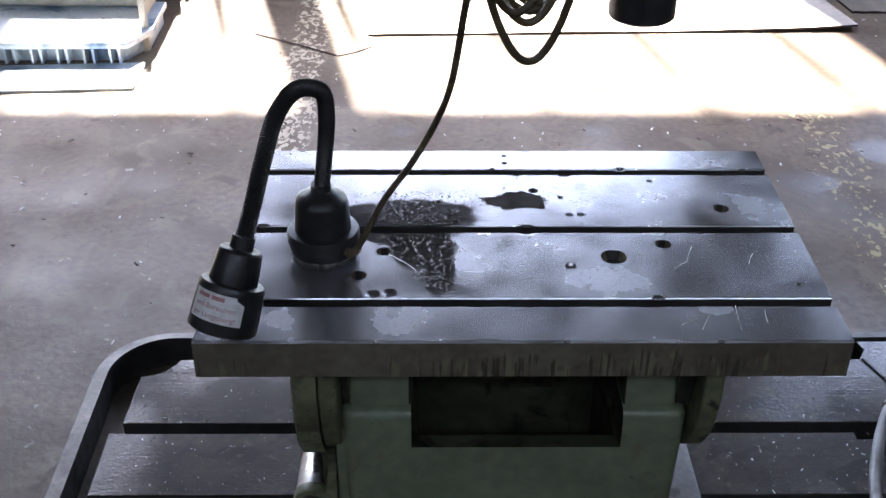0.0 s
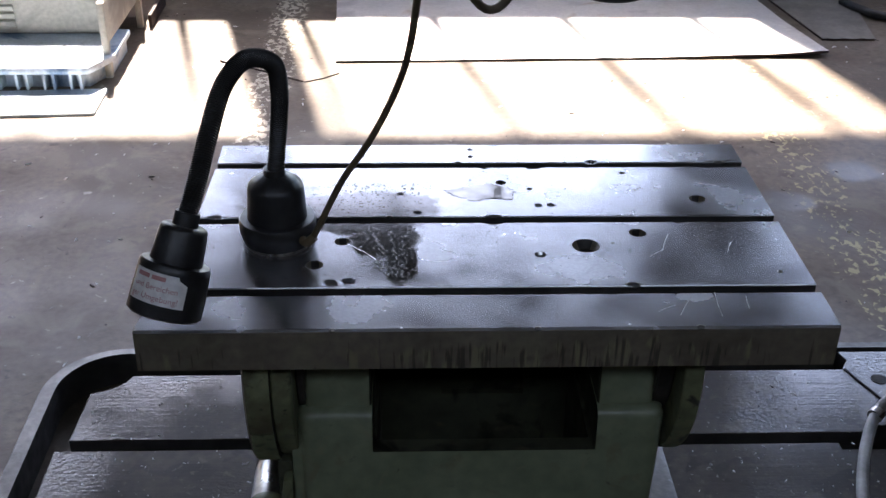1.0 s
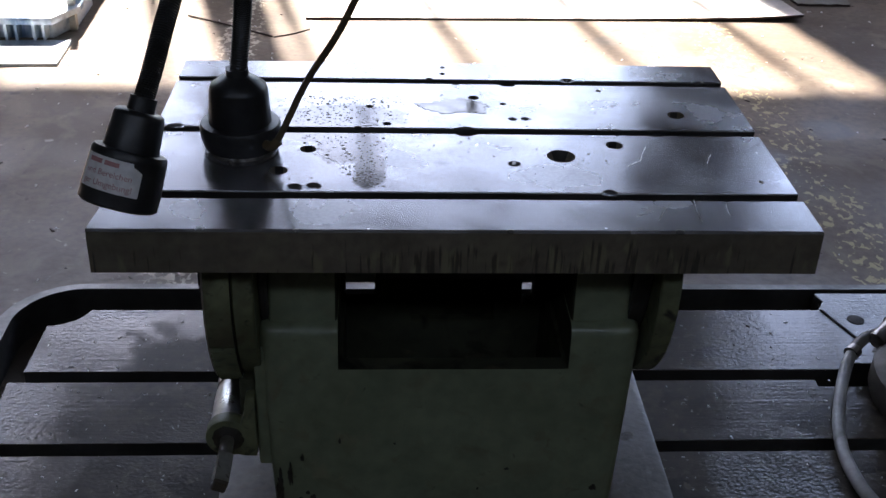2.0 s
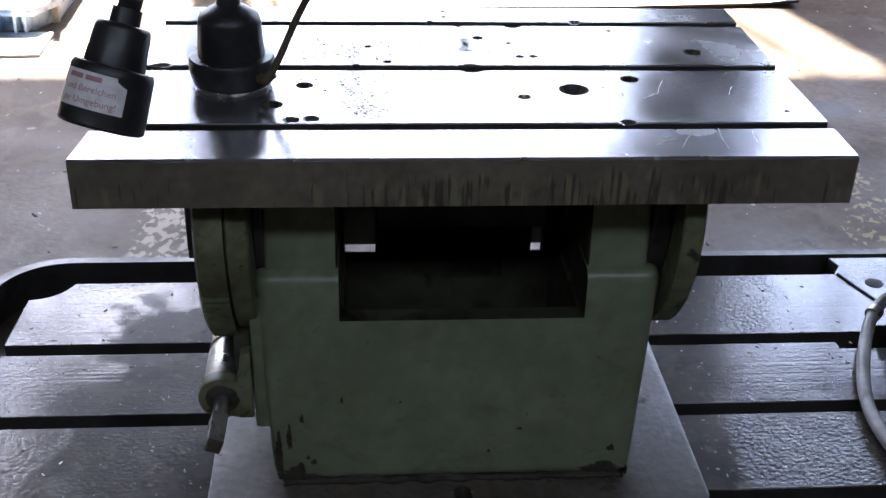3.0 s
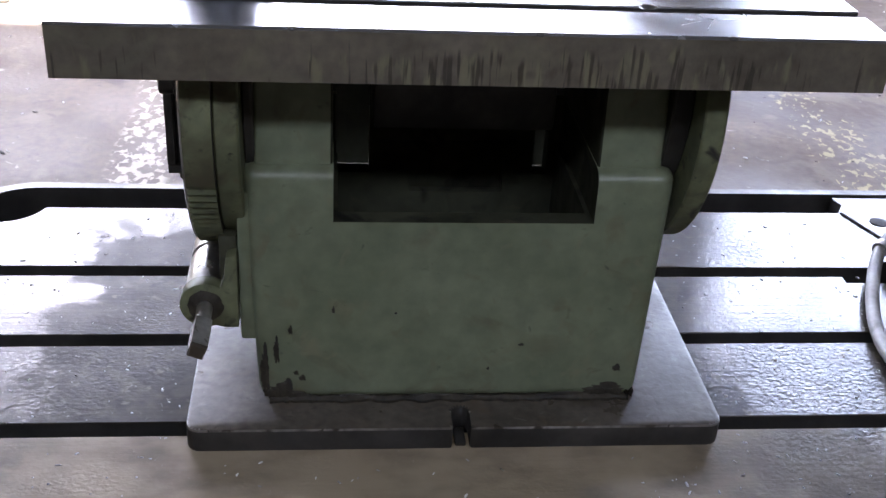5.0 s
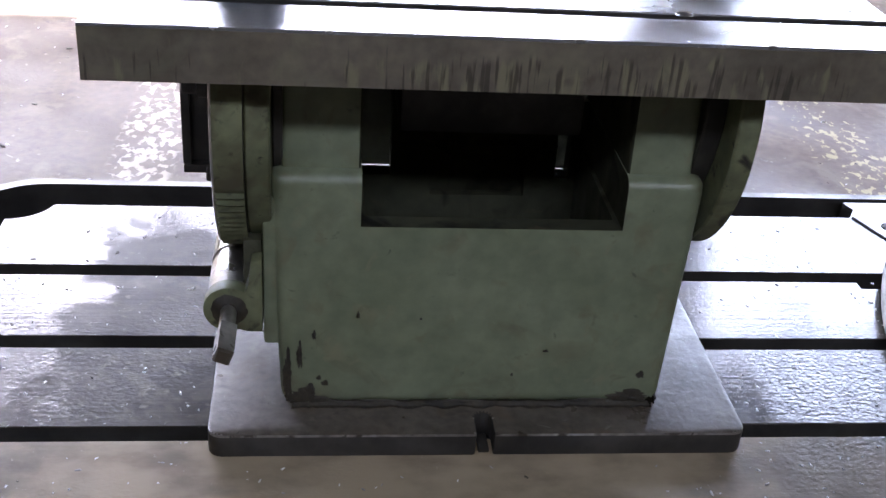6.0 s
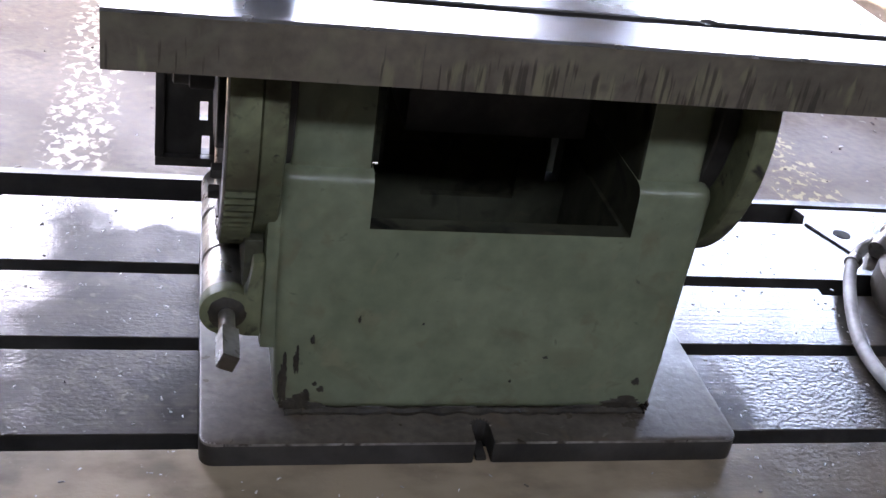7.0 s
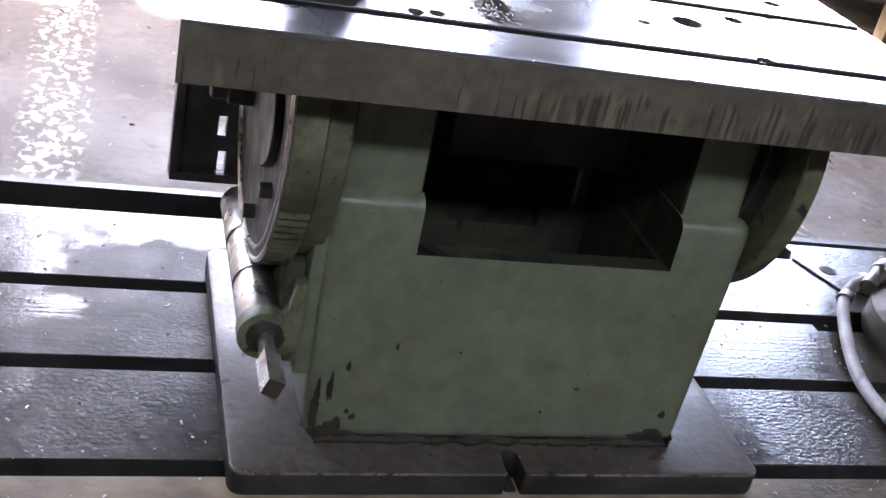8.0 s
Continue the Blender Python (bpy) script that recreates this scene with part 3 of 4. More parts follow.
# scratches cut bright into the surface
for x, y, a, ln in ((0.262, 0.052, 62, 0.055), (0.305, 0.055, 86, 0.06), (0.345, 0.058, 84, 0.03), (0.268, 0.22, 70, 0.05), (0.25, 0.19, 40, 0.03),
                    (0.36, 0.21, 66, 0.035), (0.235, 0.045, 30, 0.03), (-0.16, 0.19, -50, 0.04), (-0.18, 0.21, -46, 0.03)):
    bm = bmesh.new()
    d = Vector((math.cos(radians(a)), math.sin(radians(a)), 0)) * ln / 2
    s = Vector((-d.y, d.x, 0)).normalized() * 0.00038
    c = Vector((x, y, TOP + 0.0004))
    m1 = c + s * 3
    vs = [bm.verts.new(p) for p in (c - d - s, m1 - s, c + d - s, c + d + s, m1 + s, c - d + s)]
    bm.faces.new((vs[0], vs[1], vs[4], vs[5]))
    bm.faces.new((vs[1], vs[2], vs[3], vs[4]))
    part("scratch", bm, "bare_steel", tabletop, smooth=False)

# base plate with the bolt slot in its front edge
bm = bmesh.new()
slot = [(0.024, 0.025)] + [(0.0125 + 0.0115 * math.cos(radians(a)), 0.058 + 0.0115 * math.sin(radians(a))) for a in range(0, 181, 20)] + [(0.001, 0.025)]
outline = rounded(-0.343, 0.363, 0.025, 0.54, 0.018, "se sw ne nw", 5)
outline = outline + slot[::-1]
prism(bm, outline, "z", BED, BED + 0.036, 0.004, 2)
bm.normal_update()
for f in bm.faces:
    c = f.calc_center_median()
    f.material_index = 1 if c.z > BED + 0.031 and f.normal.z < 0.96 else 2 if abs(f.normal.z) < 0.5 else 0
    # bolt slot walls near black, the slot's shade put into the colour
    if 0.0 < c.x < 0.025 and 0.0275 < c.y < 0.072 and f.normal.z < 0.96:
        f.material_index = 3
base_plate = part("base_plate", bm, ["plate_iron", "plate_edge", "dark_steel", "groove"], table, "dark oily iron foot plate with a bolt slot")
# black block added in the bolt slot to stand in for its shade
bm = bmesh.new()
box(bm, 0.0052, 0.0198, 0.030, 0.064, BED + 0.0003, BED + 0.006, 0.002)
part("slot_dirt", bm, "groove", base_plate, "black fill added to darken the bolt slot")

# pedestal
bm = bmesh.new()
Z0 = BED + 0.0355
prism(bm, [(0.086, Z0), (0.37, Z0), (0.37, 0.618), (0.100, 0.618)], "x", -0.262, 0.262, 0.022, 5)
for v in bm.verts:
    grow = (v.co.z - Z0) / 0.33
    v.co.x += (-0.016 if v.co.x < 0 else 0.014) * grow + (0.010 if v.co.x < 0 else -0.006)
ped = bm
for cx0, cx1, cy0, cy1, cz0, cz1 in ((-0.156, 0.170, -0.05, 0.344, 0.549, 0.95), (-0.150, 0.164, 0.125, 0.340, 0.36, 0.60), (-0.152, -0.105, 0.30, 0.42, 0.500, 0.96),
                                     (0.132, 0.152, 0.30, 0.42, 0.500, 0.96), (-0.046, 0.090, 0.30, 0.356, 0.470, 0.535)):
    cb = bmesh.new()
    box(cb, cx0, cx1, cy0, cy1, cz0, cz1)
    ped = cut(ped, cb)
# faces inside the opening take the dark green, shade put into the colour
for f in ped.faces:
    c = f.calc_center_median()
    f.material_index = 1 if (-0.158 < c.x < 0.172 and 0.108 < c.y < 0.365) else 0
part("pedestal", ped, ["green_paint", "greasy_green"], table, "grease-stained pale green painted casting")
for x0, x1, xi in ((-0.252, -0.157, -0.157), (0.171, 0.252, 0.171)):
    bm = bmesh.new()
    prism(bm, [(0.116, 0.60), (0.368, 0.60), (0.368, UNDER - 0.001), (0.128, UNDER - 0.001)], "x", x0, x1, 0.006, 3)
    # inner tower face darkened by colour, as shade of the opening
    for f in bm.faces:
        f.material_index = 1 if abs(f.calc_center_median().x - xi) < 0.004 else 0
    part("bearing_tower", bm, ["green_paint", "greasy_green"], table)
# grime packed along the foot of the casting
noise.seed_set(21)
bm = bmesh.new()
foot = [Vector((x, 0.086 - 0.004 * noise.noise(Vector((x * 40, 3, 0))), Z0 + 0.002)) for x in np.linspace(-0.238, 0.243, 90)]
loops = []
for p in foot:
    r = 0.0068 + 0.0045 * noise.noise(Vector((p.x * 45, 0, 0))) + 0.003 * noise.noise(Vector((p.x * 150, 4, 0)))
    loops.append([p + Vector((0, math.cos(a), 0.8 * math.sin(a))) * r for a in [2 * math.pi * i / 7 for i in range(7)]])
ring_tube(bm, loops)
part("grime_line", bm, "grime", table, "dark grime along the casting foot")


def smear(cx, cz, w, h, seed, k=40):
    """A ragged flat cake of grime clinging to the casting's sloping front."""
    noise.seed_set(seed)
    bm = bmesh.new()
    rings = []
    for grow, lift in ((1.0, 0.0002), (0.8, 0.0012), (0.0, 0.0016)):
        ring = []
        for i in range(k):
            a = 2 * math.pi * i / k
            d = Vector((math.cos(a), math.sin(a), 0))
            r = grow * (1 + 0.55 * noise.noise(d * 1.7) + 0.35 * noise.noise(d * 6.0))
            x, z = cx + w * r * d.x, max(Z0 + 0.001, cz + h * r * d.y)
            ring.append((x, 0.086 + 0.014 * (z - Z0) / 0.3325 - lift - 0.0006, z))
        rings.append(ring)
    ring_tube(bm, rings)
    return bm


for cx, cz, w, h, seed in ((-0.222, 0.300, 0.022, 0.012, 4), (-0.205, 0.293, 0.030, 0.007, 5), (-0.214, 0.312, 0.008, 0.008, 6), (0.215, 0.300, 0.030, 0.010, 7),
                           (0.160, 0.291, 0.050, 0.005, 8), (-0.02, 0.290, 0.080, 0.004, 9), (-0.13, 0.290, 0.050, 0.005, 10), (0.092, 0.372, 0.0042, 0.0018, 11),
                           (-0.21, 0.395, 0.003, 0.006, 12), (-0.075, 0.42, 0.002, 0.0015, 13), (0.05, 0.335, 0.002, 0.002, 14), (0.225, 0.335, 0.006, 0.005, 15), (-0.243, 0.335, 0.006, 0.034, 16),
                           (-0.228, 0.365, 0.004, 0.018, 17), (-0.195, 0.322, 0.005, 0.004, 18), (-0.203, 0.330, 0.0035, 0.003, 19), (-0.155, 0.425, 0.0022, 0.0045, 20)):
    part("grime_spot", smear(cx, cz, w, h, seed), "grime", table)
# wet grease lump where the casting meets the plate
noise.seed_set(33)
bm = bmesh.new()
bmesh.ops.create_icosphere(bm, subdivisions=4, radius=1.0)
for v in bm.verts:
    q = 1 + 0.35 * noise.noise(v.co * 2.2) + 0.12 * noise.noise(v.co * 6)
    v.co = Vector((0.246 + v.co.x * 0.010 * q, 0.135 + v.co.y * 0.050 * q, Z0 + 0.004 + v.co.z * 0.020 * q))
part("grease_lump", bm, "oil", table, "wet shiny grease lump")
# side pad that carries the worm bracket
bm = bmesh.new()
box(bm, -0.2745, -0.250, 0.102, 0.34, 0.372, 0.585, 0.006)
part("side_pad", bm, "green_paint", table)
bm = bmesh.new()
box(bm, -0.105, 0.132, 0.22, 0.343, 0.62, UNDER - 0.001, 0.006)
box(bm, -0.150, 0.165, 0.19, 0.40, 0.70, UNDER - 0.0012, 0.004)
part("cradle", bm, "dark_steel", table, "dark greasy cradle under the top")
# back of the opening, its shade put into the dark green
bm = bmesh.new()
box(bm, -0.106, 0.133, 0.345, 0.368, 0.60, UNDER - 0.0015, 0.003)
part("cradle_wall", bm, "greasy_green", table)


def quadrant(x0, x1, cy, cz, r, k=56, teeth=False):
    """Half disc under the top, with its flat side up against it."""
    top = UNDER - 0.0008
    a0 = math.asin((top - cz) / r)
    out = []
    for i in range(k + 1):
        a = math.pi - a0 + (math.pi + 2 * a0) * i / k
        rr = r - (0.0035 if teeth and i % 2 and 200 < math.degrees(a) < 320 else 0.0)
        out.append((cy + rr * math.cos(a), cz + rr * math.sin(a)))
    bm = bmesh.new()
    prism(bm, out, "x", x0, x1, 0.0 if teeth else 0.0025, 1)
    return bm


part("quadrant_plate", quadrant(0.276, 0.304, 0.288, 0.69, 0.228), "green_worn", table, "worn olive-green quadrant plate")
part("quadrant_hub", quadrant(0.2505, 0.2755, 0.288, 0.70, 0.185), "dark_steel", table, "dark greasy inner disc")
part("quadrant_plate", quadrant(-0.292, -0.263, 0.288, 0.69, 0.232), "green_worn", table, "worn olive-green quadrant plate")
sector = quadrant(-0.326, -0.2925, 0.288, 0.69, 0.240, 150, True)
sector.normal_update()
for f in sector.faces:
    f.material_index = 1 if abs(f.normal.x) > 0.9 else 0
part("worm_sector", sector, ["green_worn", "groove"], table, "olive-green toothed worm sector")
part("quadrant_hub", quadrant(-0.2625, -0.2505, 0.288, 0.70, 0.185), "dark_steel", table, "dark greasy inner disc")
# clamping nuts on the outside of the sector
bm = bmesh.new()
prism(bm, [(0.288 + 0.17 * math.cos(a), 0.67 + 0.085 * math.sin(a)) for a in [2 * math.pi * i / 40 for i in range(40)]], "x", -0.336, -0.3262, 0.002, 1)
part("hub_cover", bm, "groove", table, "greasy dark hub cover")
for r_ in (0.220, 0.2345):
    bm = bmesh.new()
    arc_ = [Vector((-0.3262, 0.288 + r_ * math.cos(a), 0.69 + r_ * math.sin(a))) for a in [radians(164 + 3.4 * i) for i in range(60)]]
    tube(bm, arc_, 0.0032, 8)
    part("bright_edge", bm, "bare_steel", table, "thin bright machined edge")
for y, z, s in ((0.13, 0.60, 0.010), (0.23, 0.52, 0.010)):
    bm = bmesh.new()
    lathe(bm, (-0.327, y, z), (-1, 0, 0), [(0, s), (0.012, s), (0.0135, s * 0.85)], 6)
    part("clamp_nut", bm, "dark_steel", table, smooth=False)
bm = bmesh.new()
lathe(bm, (-0.3355, 0.31, 0.645), (-1, 0, 0), [(0, 0.021), (0.03, 0.021), (0.032, 0.016), (0.05, 0.016), (0.052, 0.012)], 28)
part("pivot_bolt", bm, "dark_steel", table, "dark round pivot bolt")
# dark rear skirt under the top
bm = bmesh.new()
prism(bm, [(-0.413, 0.418), (-0.27, 0.418), (-0.26, 0.432), (0.188, 0.432), (0.193, 0.395), (0.25, 0.395), (0.25, UNDER - 0.001), (-0.413, UNDER - 0.001)], "y", 0.515, 0.535)
skirt = bm
cb = bmesh.new()
box(cb, -0.346, -0.334, 0.49, 0.56, 0.432, 0.462)
box(cb, -0.350, -0.338, 0.49, 0.56, 0.487, 0.517)
skirt = cut(skirt, cb)
rear_skirt = part("rear_skirt", skirt, "dark_steel", table, "dark iron skirt plate with two slots", smooth=False)
for z0, z1 in ((0.418, 0.432), (0.752, 0.766)):
    bm = bmesh.new()
    box(bm, -0.4125, -0.30, 0.498, 0.5145, z0, z1, 0.002)
    part("skirt_rib", bm, "dark_steel", rear_skirt)
bm = bmesh.new()
box(bm, -0.413, -0.400, 0.498, 0.5147, 0.4325, 0.7515, 0.002)
part("skirt_rib", bm, "dark_steel", rear_skirt)

# worm housing with its square drive end
WX, WZ = -0.316, 0.432
bm = bmesh.new()
lathe(bm, (WX, 0.095, WZ), (0, 1, 0), [(0, 0.020), (0.0, 0.0275), (0.004, 0.0305), (0.012, 0.0305), (0.014, 0.029), (0.095, 0.029), (0.097, 0.027), (0.107, 0.027),
                                     (0.109, 0.029), (0.20, 0.029), (0.202, 0.027), (0.21, 0.027), (0.212, 0.0295), (0.32, 0.0295), (0.33, 0.024)], 36)
part("worm_housing", bm, "bare_steel", table, "worn bare-metal worm housing")
# end bracket: a round lug round the shaft, running into a plate on the side pad
lug = [(WX + 0.0318 * math.cos(radians(a)), WZ + 0.0318 * math.sin(radians(a))) for a in range(52, 300, 8)]
bm = bmesh.new()
prism(bm, lug + [(-0.292, 0.399), (-0.2749, 0.399), (-0.2749, 0.505), (-0.288, 0.502), (-0.292, 0.470)], "y", 0.090, 0.112, 0.0022, 2)
bracket = part("worm_bracket", bm, "green_worn", table, "dirty olive-green end bracket")
bm = bmesh.new()
lathe(bm, (WX, 0.0897, WZ), (0, -1, 0), [(0, 0.0225), (0.0008, 0.0205), (0.0022, 0.0160), (0.0042, 0.0130)], 28)
for v in bm.verts:
    v.co.x += 0.0025 * noise.noise(v.co * 130)
    v.co.z += 0.0025 * noise.noise(v.co * 130 + Vector((7, 0, 0)))
part("grease_ring", bm, "grime", bracket, "black grease round the shaft")
bm = bmesh.new()
box(bm, -0.299, -0.2752, 0.113, 0.300, 0.415, 0.520, 0.006)
part("worm_mount", bm, "greasy_green", table, "dark greasy mount behind the bracket")
bm = bmesh.new()
lathe(bm, (WX, 0.093, WZ), (0, -1, 0), [(0, 0.0100), (0.040, 0.0100), (0.042, 0.009)], 24)
shaft = part("drive_shaft", bm, "bare_steel", table, "bright steel shaft")
bm = bmesh.new()
lathe(bm, (WX, 0.0515, WZ), (0, -1, 0), [(0, 0.0120), (0.003, 0.0145), (0.060, 0.0145), (0.064, 0.0115)], 4)
bmesh.ops.rotate(bm, verts=bm.verts, cent=(WX, 0, WZ), matrix=Matrix.Rotation(radians(66), 3, "Y"))
bm.normal_update()
for f in bm.faces:
    f.material_index = 1 if f.calc_center_median().y < -0.010 else 0
part("square_end", bm, ["bare_steel", "rust_brown"], shaft, "bright square drive end", smooth=False)

# ---- oil on the table ----
def puddle(name, cx, cy, rx, ry, seed, keep, label, z=TOP + 0.0006, k=90):
    noise.seed_set(seed)
    bm = bmesh.new()
    ring = []
    for i in range(k):
        a = 2 * math.pi * i / k
        d = Vector((math.cos(a), math.sin(a), 0))
        r = 1 + 0.45 * noise.noise(d * 1.6) + 0.22 * noise.noise(d * 5.0) + 0.10 * noise.noise(d * 13.0)
        ring.append((cx + rx * r * d.x, min(keep[1], max(keep[0], cy + ry * r * d.y))))
    low_, top_ = [bm.verts.new((*p, z - 0.0006)) for p in ring], [bm.verts.new((cx + (p[0] - cx) * 0.985, cy + (p[1] - cy) * 0.985, z)) for p in ring]
    for i in range(k):
        bm.faces.new((low_[i], low_[(i + 1) % k], top_[(i + 1) % k], top_[i]))
    bm.faces.new(top_)
    return single(name, bm, "wet_iron", label, "oil puddle", smooth=False)


puddle("oil_puddle", 0.020, 0.382, 0.055, 0.024, 3, (0.306, 0.466), "thin black oil puddle lying on the slotted iron top")
random.seed(12)
bm = bmesh.new()
for i in range(800):
    pick = random.random()
    if pick < 0.42:
        x, y = random.gauss(-0.165, 0.05), random.uniform(0.305, 0.415)
    elif pick < 0.80:
        y = random.uniform(0.115, 0.280)
        u = (y - 0.115) / 0.165
        x = random.uniform(-0.118 - 0.110 * u, -0.098 + 0.01 * u) + random.gauss(0, 0.006)
    else:
        x, y = random.gauss(0.02, 0.16), random.uniform(0.12, 0.46)
    if not any(a - 0.006 < y < c + 0.006 for a, c in T_SLOTS) and 0.11 < y < 0.46 and not (x + 0.288) ** 2 + (y - 0.235) ** 2 < 0.06 ** 2 and abs(x) < 0.40:
        r = random.uniform(0.0005, 0.0015) * (1.9 if random.random() < 0.10 else 1.0)
        st, lean = random.uniform(0.9, 1.5), random.uniform(-0.3, 0.3)
        vs = bmesh.ops.create_icosphere(bm, subdivisions=1, radius=1.0)["verts"]
        for v in vs:
            v.co = Vector((x + (v.co.x * st + v.co.y * lean) * r, y + v.co.y * r, TOP + 0.0003 + v.co.z * r * 0.35))
single("oil_beads", bm, "wet_iron", "scattered oil beads and chips on the iron top", "oil drops", kind="stuff")

# ---- chips lying about ----
def chips(name, count, area, z, seed, mats, size, label, avoid):
    random.seed(seed)
    bm = bmesh.new()
    for i in range(count):
        x, y = random.uniform(area[0], area[1]), random.uniform(area[2], area[3])
        if avoid(x, y):
            continue
        r, a = random.uniform(*size), random.uniform(0, math.pi)
        d, e = Vector((math.cos(a), math.sin(a), 0)) * r * random.uniform(0.8, 2.2), Vector((-math.sin(a), math.cos(a), 0)) * r * 0.6
        c = Vector((x, y, z))
        up = Vector((0, 0, r * random.uniform(0.2, 0.8)))
        q4 = [bm.verts.new(p) for p in (c - d - e, c + d - e * 0.6, c + d * 0.7 + e, c - d * 0.8 + e)]
        t4 = [bm.verts.new(c + (v.co - c) * 0.6 + up) for v in q4]
        k = random.randrange(len(mats))
        for f in [(*t4,)] + [(q4[j], q4[(j + 1) % 4], t4[(j + 1) % 4], t4[j]) for j in range(4)]:
            bm.faces.new(f).material_index = k
    return single(name, bm, list(mats), label, "debris", kind="stuff", smooth=False)


def off_strips(x, y):
    return any(a - 0.004 < y < c + 0.004 for a, c in SLOTS) or (-0.36 < x < 0.38 and 0.01 < y < 0.56) or (x < -0.63 and y > 0.62) or (x > 0.75 and y > 0.1)


chips("bed_chips", 800, (-0.72, 1.0, -0.2, 0.69), BED + 0.0004, 31, ("sticker", "cardboard", "bare_steel"), (0.0008, 0.0026), "small metal chips and dirt on the oily bed", off_strips)
chips("floor_debris", 900, (-2.6, 3.2, 0.85, 4.2), 0.0005, 33, ("sticker", "dark_sheet", "edge_dark", "cardboard"), (0.0015, 0.0065), "scattered dirt crumbs on the concrete floor", lambda x, y: y > 3.1 and -0.45 < x < 1.7 or (x < -1.2 and y > 2.5))

# ---- work lamp ----
LAMP = Vector((-0.288, 0.232, TOP))
lamp = thing("work_lamp", "black magnetic gooseneck work lamp standing on the iron table", "lamp", LAMP)
bm = bmesh.new()
lathe(bm, LAMP, (0, 0, 1), [(0, 0.046), (0.004, 0.047), (0.005, 0.046), (0.006, 0.050), (0.022, 0.0545), (0.036, 0.0545), (0.040, 0.0525), (0.041, 0.043)], 48)
base = part("magnet_foot", bm, "black_plastic", lamp, "round black magnetic foot")
bm = bmesh.new()
lathe(bm, LAMP + Vector((0, 0, 0.0002)), (0, 0, 1), [(0, 0.0475), (0.003, 0.0482), (0.0045, 0.0475)], 48)
part("foot_ring", bm, "bare_steel", base, "thin bright ring")
bm = bmesh.new()
lathe(bm, LAMP + Vector((0, 0, 0.0405)), (0, 0, 1), [(0, 0.0425), (0.045, 0.0395), (0.052, 0.037), (0.060, 0.026), (0.066, 0.0155), (0.075, 0.0150)], 48)
part("foot_housing", bm, "black_plastic", lamp)
HEAD_TOP = Vector((-0.364, -0.016, 0.993))
HEAD_WAY = Vector((-0.030, -0.040, -0.102)).normalized()
line = smooth_path([LAMP + Vector((0, 0, 0.10)), (-0.278, 0.229, 1.003), (-0.271, 0.205, 1.068), (-0.274, 0.176, 1.117), (-0.303, 0.140, 1.135), (-0.327, 0.105, 1.114),
                    (-0.341, 0.056, 1.073), (-0.352, 0.016, 1.032), HEAD_TOP], 40)
bm = bmesh.new()
tube(bm, line, 0.0122, 16, 0.0013)
part("gooseneck", bm, "black_rubber", lamp, "ribbed black gooseneck")
bm = bmesh.new()
lathe(bm, HEAD_TOP - HEAD_WAY * 0.012, HEAD_WAY, [(0, 0.0125), (0.0, 0.0150), (0.016, 0.0155), (0.016, 0.024), (0.018, 0.027), (0.022, 0.0285), (0.060, 0.0315), (0.061, 0.040),
                                                   (0.066, 0.0425), (0.070, 0.0425), (0.108, 0.0445), (0.112, 0.0440), (0.122, 0.0445), (0.125, 0.0415)], 48)
head = part("lamp_head", bm, "black_plastic", lamp, "black cylindrical lamp head")
# sticker wrapped round the head: u along the rim, v down the axis
q_ = Vector((0, 0, 1)).rotation_difference(HEAD_WAY).to_matrix()
side_ = (Vector((0, -1, 0)) - HEAD_WAY * Vector((0, -1, 0)).dot(HEAD_WAY)).normalized()
right_ = HEAD_WAY.cross(side_)
if right_.x < 0:
    right_ = -right_


def on_head(u, v, lift):
    r = 0.0428 + (v - 0.066) * 0.05 + lift
    a = u / 0.0435
    return HEAD_TOP - HEAD_WAY * 0.012 + HEAD_WAY * v + (side_ * math.cos(a) + right_ * math.sin(a)) * r


bm = bmesh.new()
U0, U1, V0, V1 = -0.050, 0.022, 0.070, 0.107
rows = [[bm.verts.new(on_head(U0 + (U1 - U0) * i / 24 - (0.010 if j == 0 and i > 20 else 0) * ((i - 20) / 4), V0 + (V1 - V0) * j / 4 + (0.004 if i > 21 and j == 0 else 0), 0.0004)) for i in range(25)] for j in range(5)]
for j in range(4):
    for i in range(24):
        bm.faces.new((rows[j][i], rows[j][i + 1], rows[j + 1][i + 1], rows[j + 1][i]))
sticker = part("sticker", bm, "sticker", head, "torn white paper sticker with red print")


def lettering(text, u, v, size):
    cu = bpy.data.curves.new("line", "FONT")
    cu.body, cu.size = text, size
    tmp = new("tmp", cu)
    me = bpy.data.meshes.new_from_object(tmp.evaluated_get(bpy.context.evaluated_depsgraph_get()))
    bpy.data.objects.remove(tmp)
    b2 = bmesh.new()
    b2.from_mesh(me)
    for vert in b2.verts:
        vert.co = on_head(u + vert.co.x, v - vert.co.y, 0.0009)
    return b2


for text, u, v in (("und Bereichen", -0.043, 0.0905), ("ger Umgebung!", -0.044, 0.1025)):
    o = new("line_of_print", mesh_of("line_of_print", lettering(text, u, v, 0.0095), "print_red"))
    o.parent = head
    o.data.transform(Matrix.Translation(-LAMP))
bm = bmesh.new()
for u0, u1 in ((-0.042, -0.024), (-0.021, -0.004)):
    vs = [bm.verts.new(on_head(u0 + (u1 - u0) * i / 6, v, 0.0009)) for v in (0.0735, 0.0785) for i in range(7)]
    for i in range(6):
        bm.faces.new((vs[i], vs[i + 1], vs[i + 8], vs[i + 7]))
part("line_of_print", bm, "print_red", head, smooth=False)
bm = bmesh.new()
tube(bm, smooth_path([(-0.250, 0.190, 0.852), (-0.243, 0.182, 0.853), (-0.232, 0.182, 0.862)], 5), 0.0065, 12)
part("cable_grommet", bm, "cable", lamp, "yellowed cable grommet")

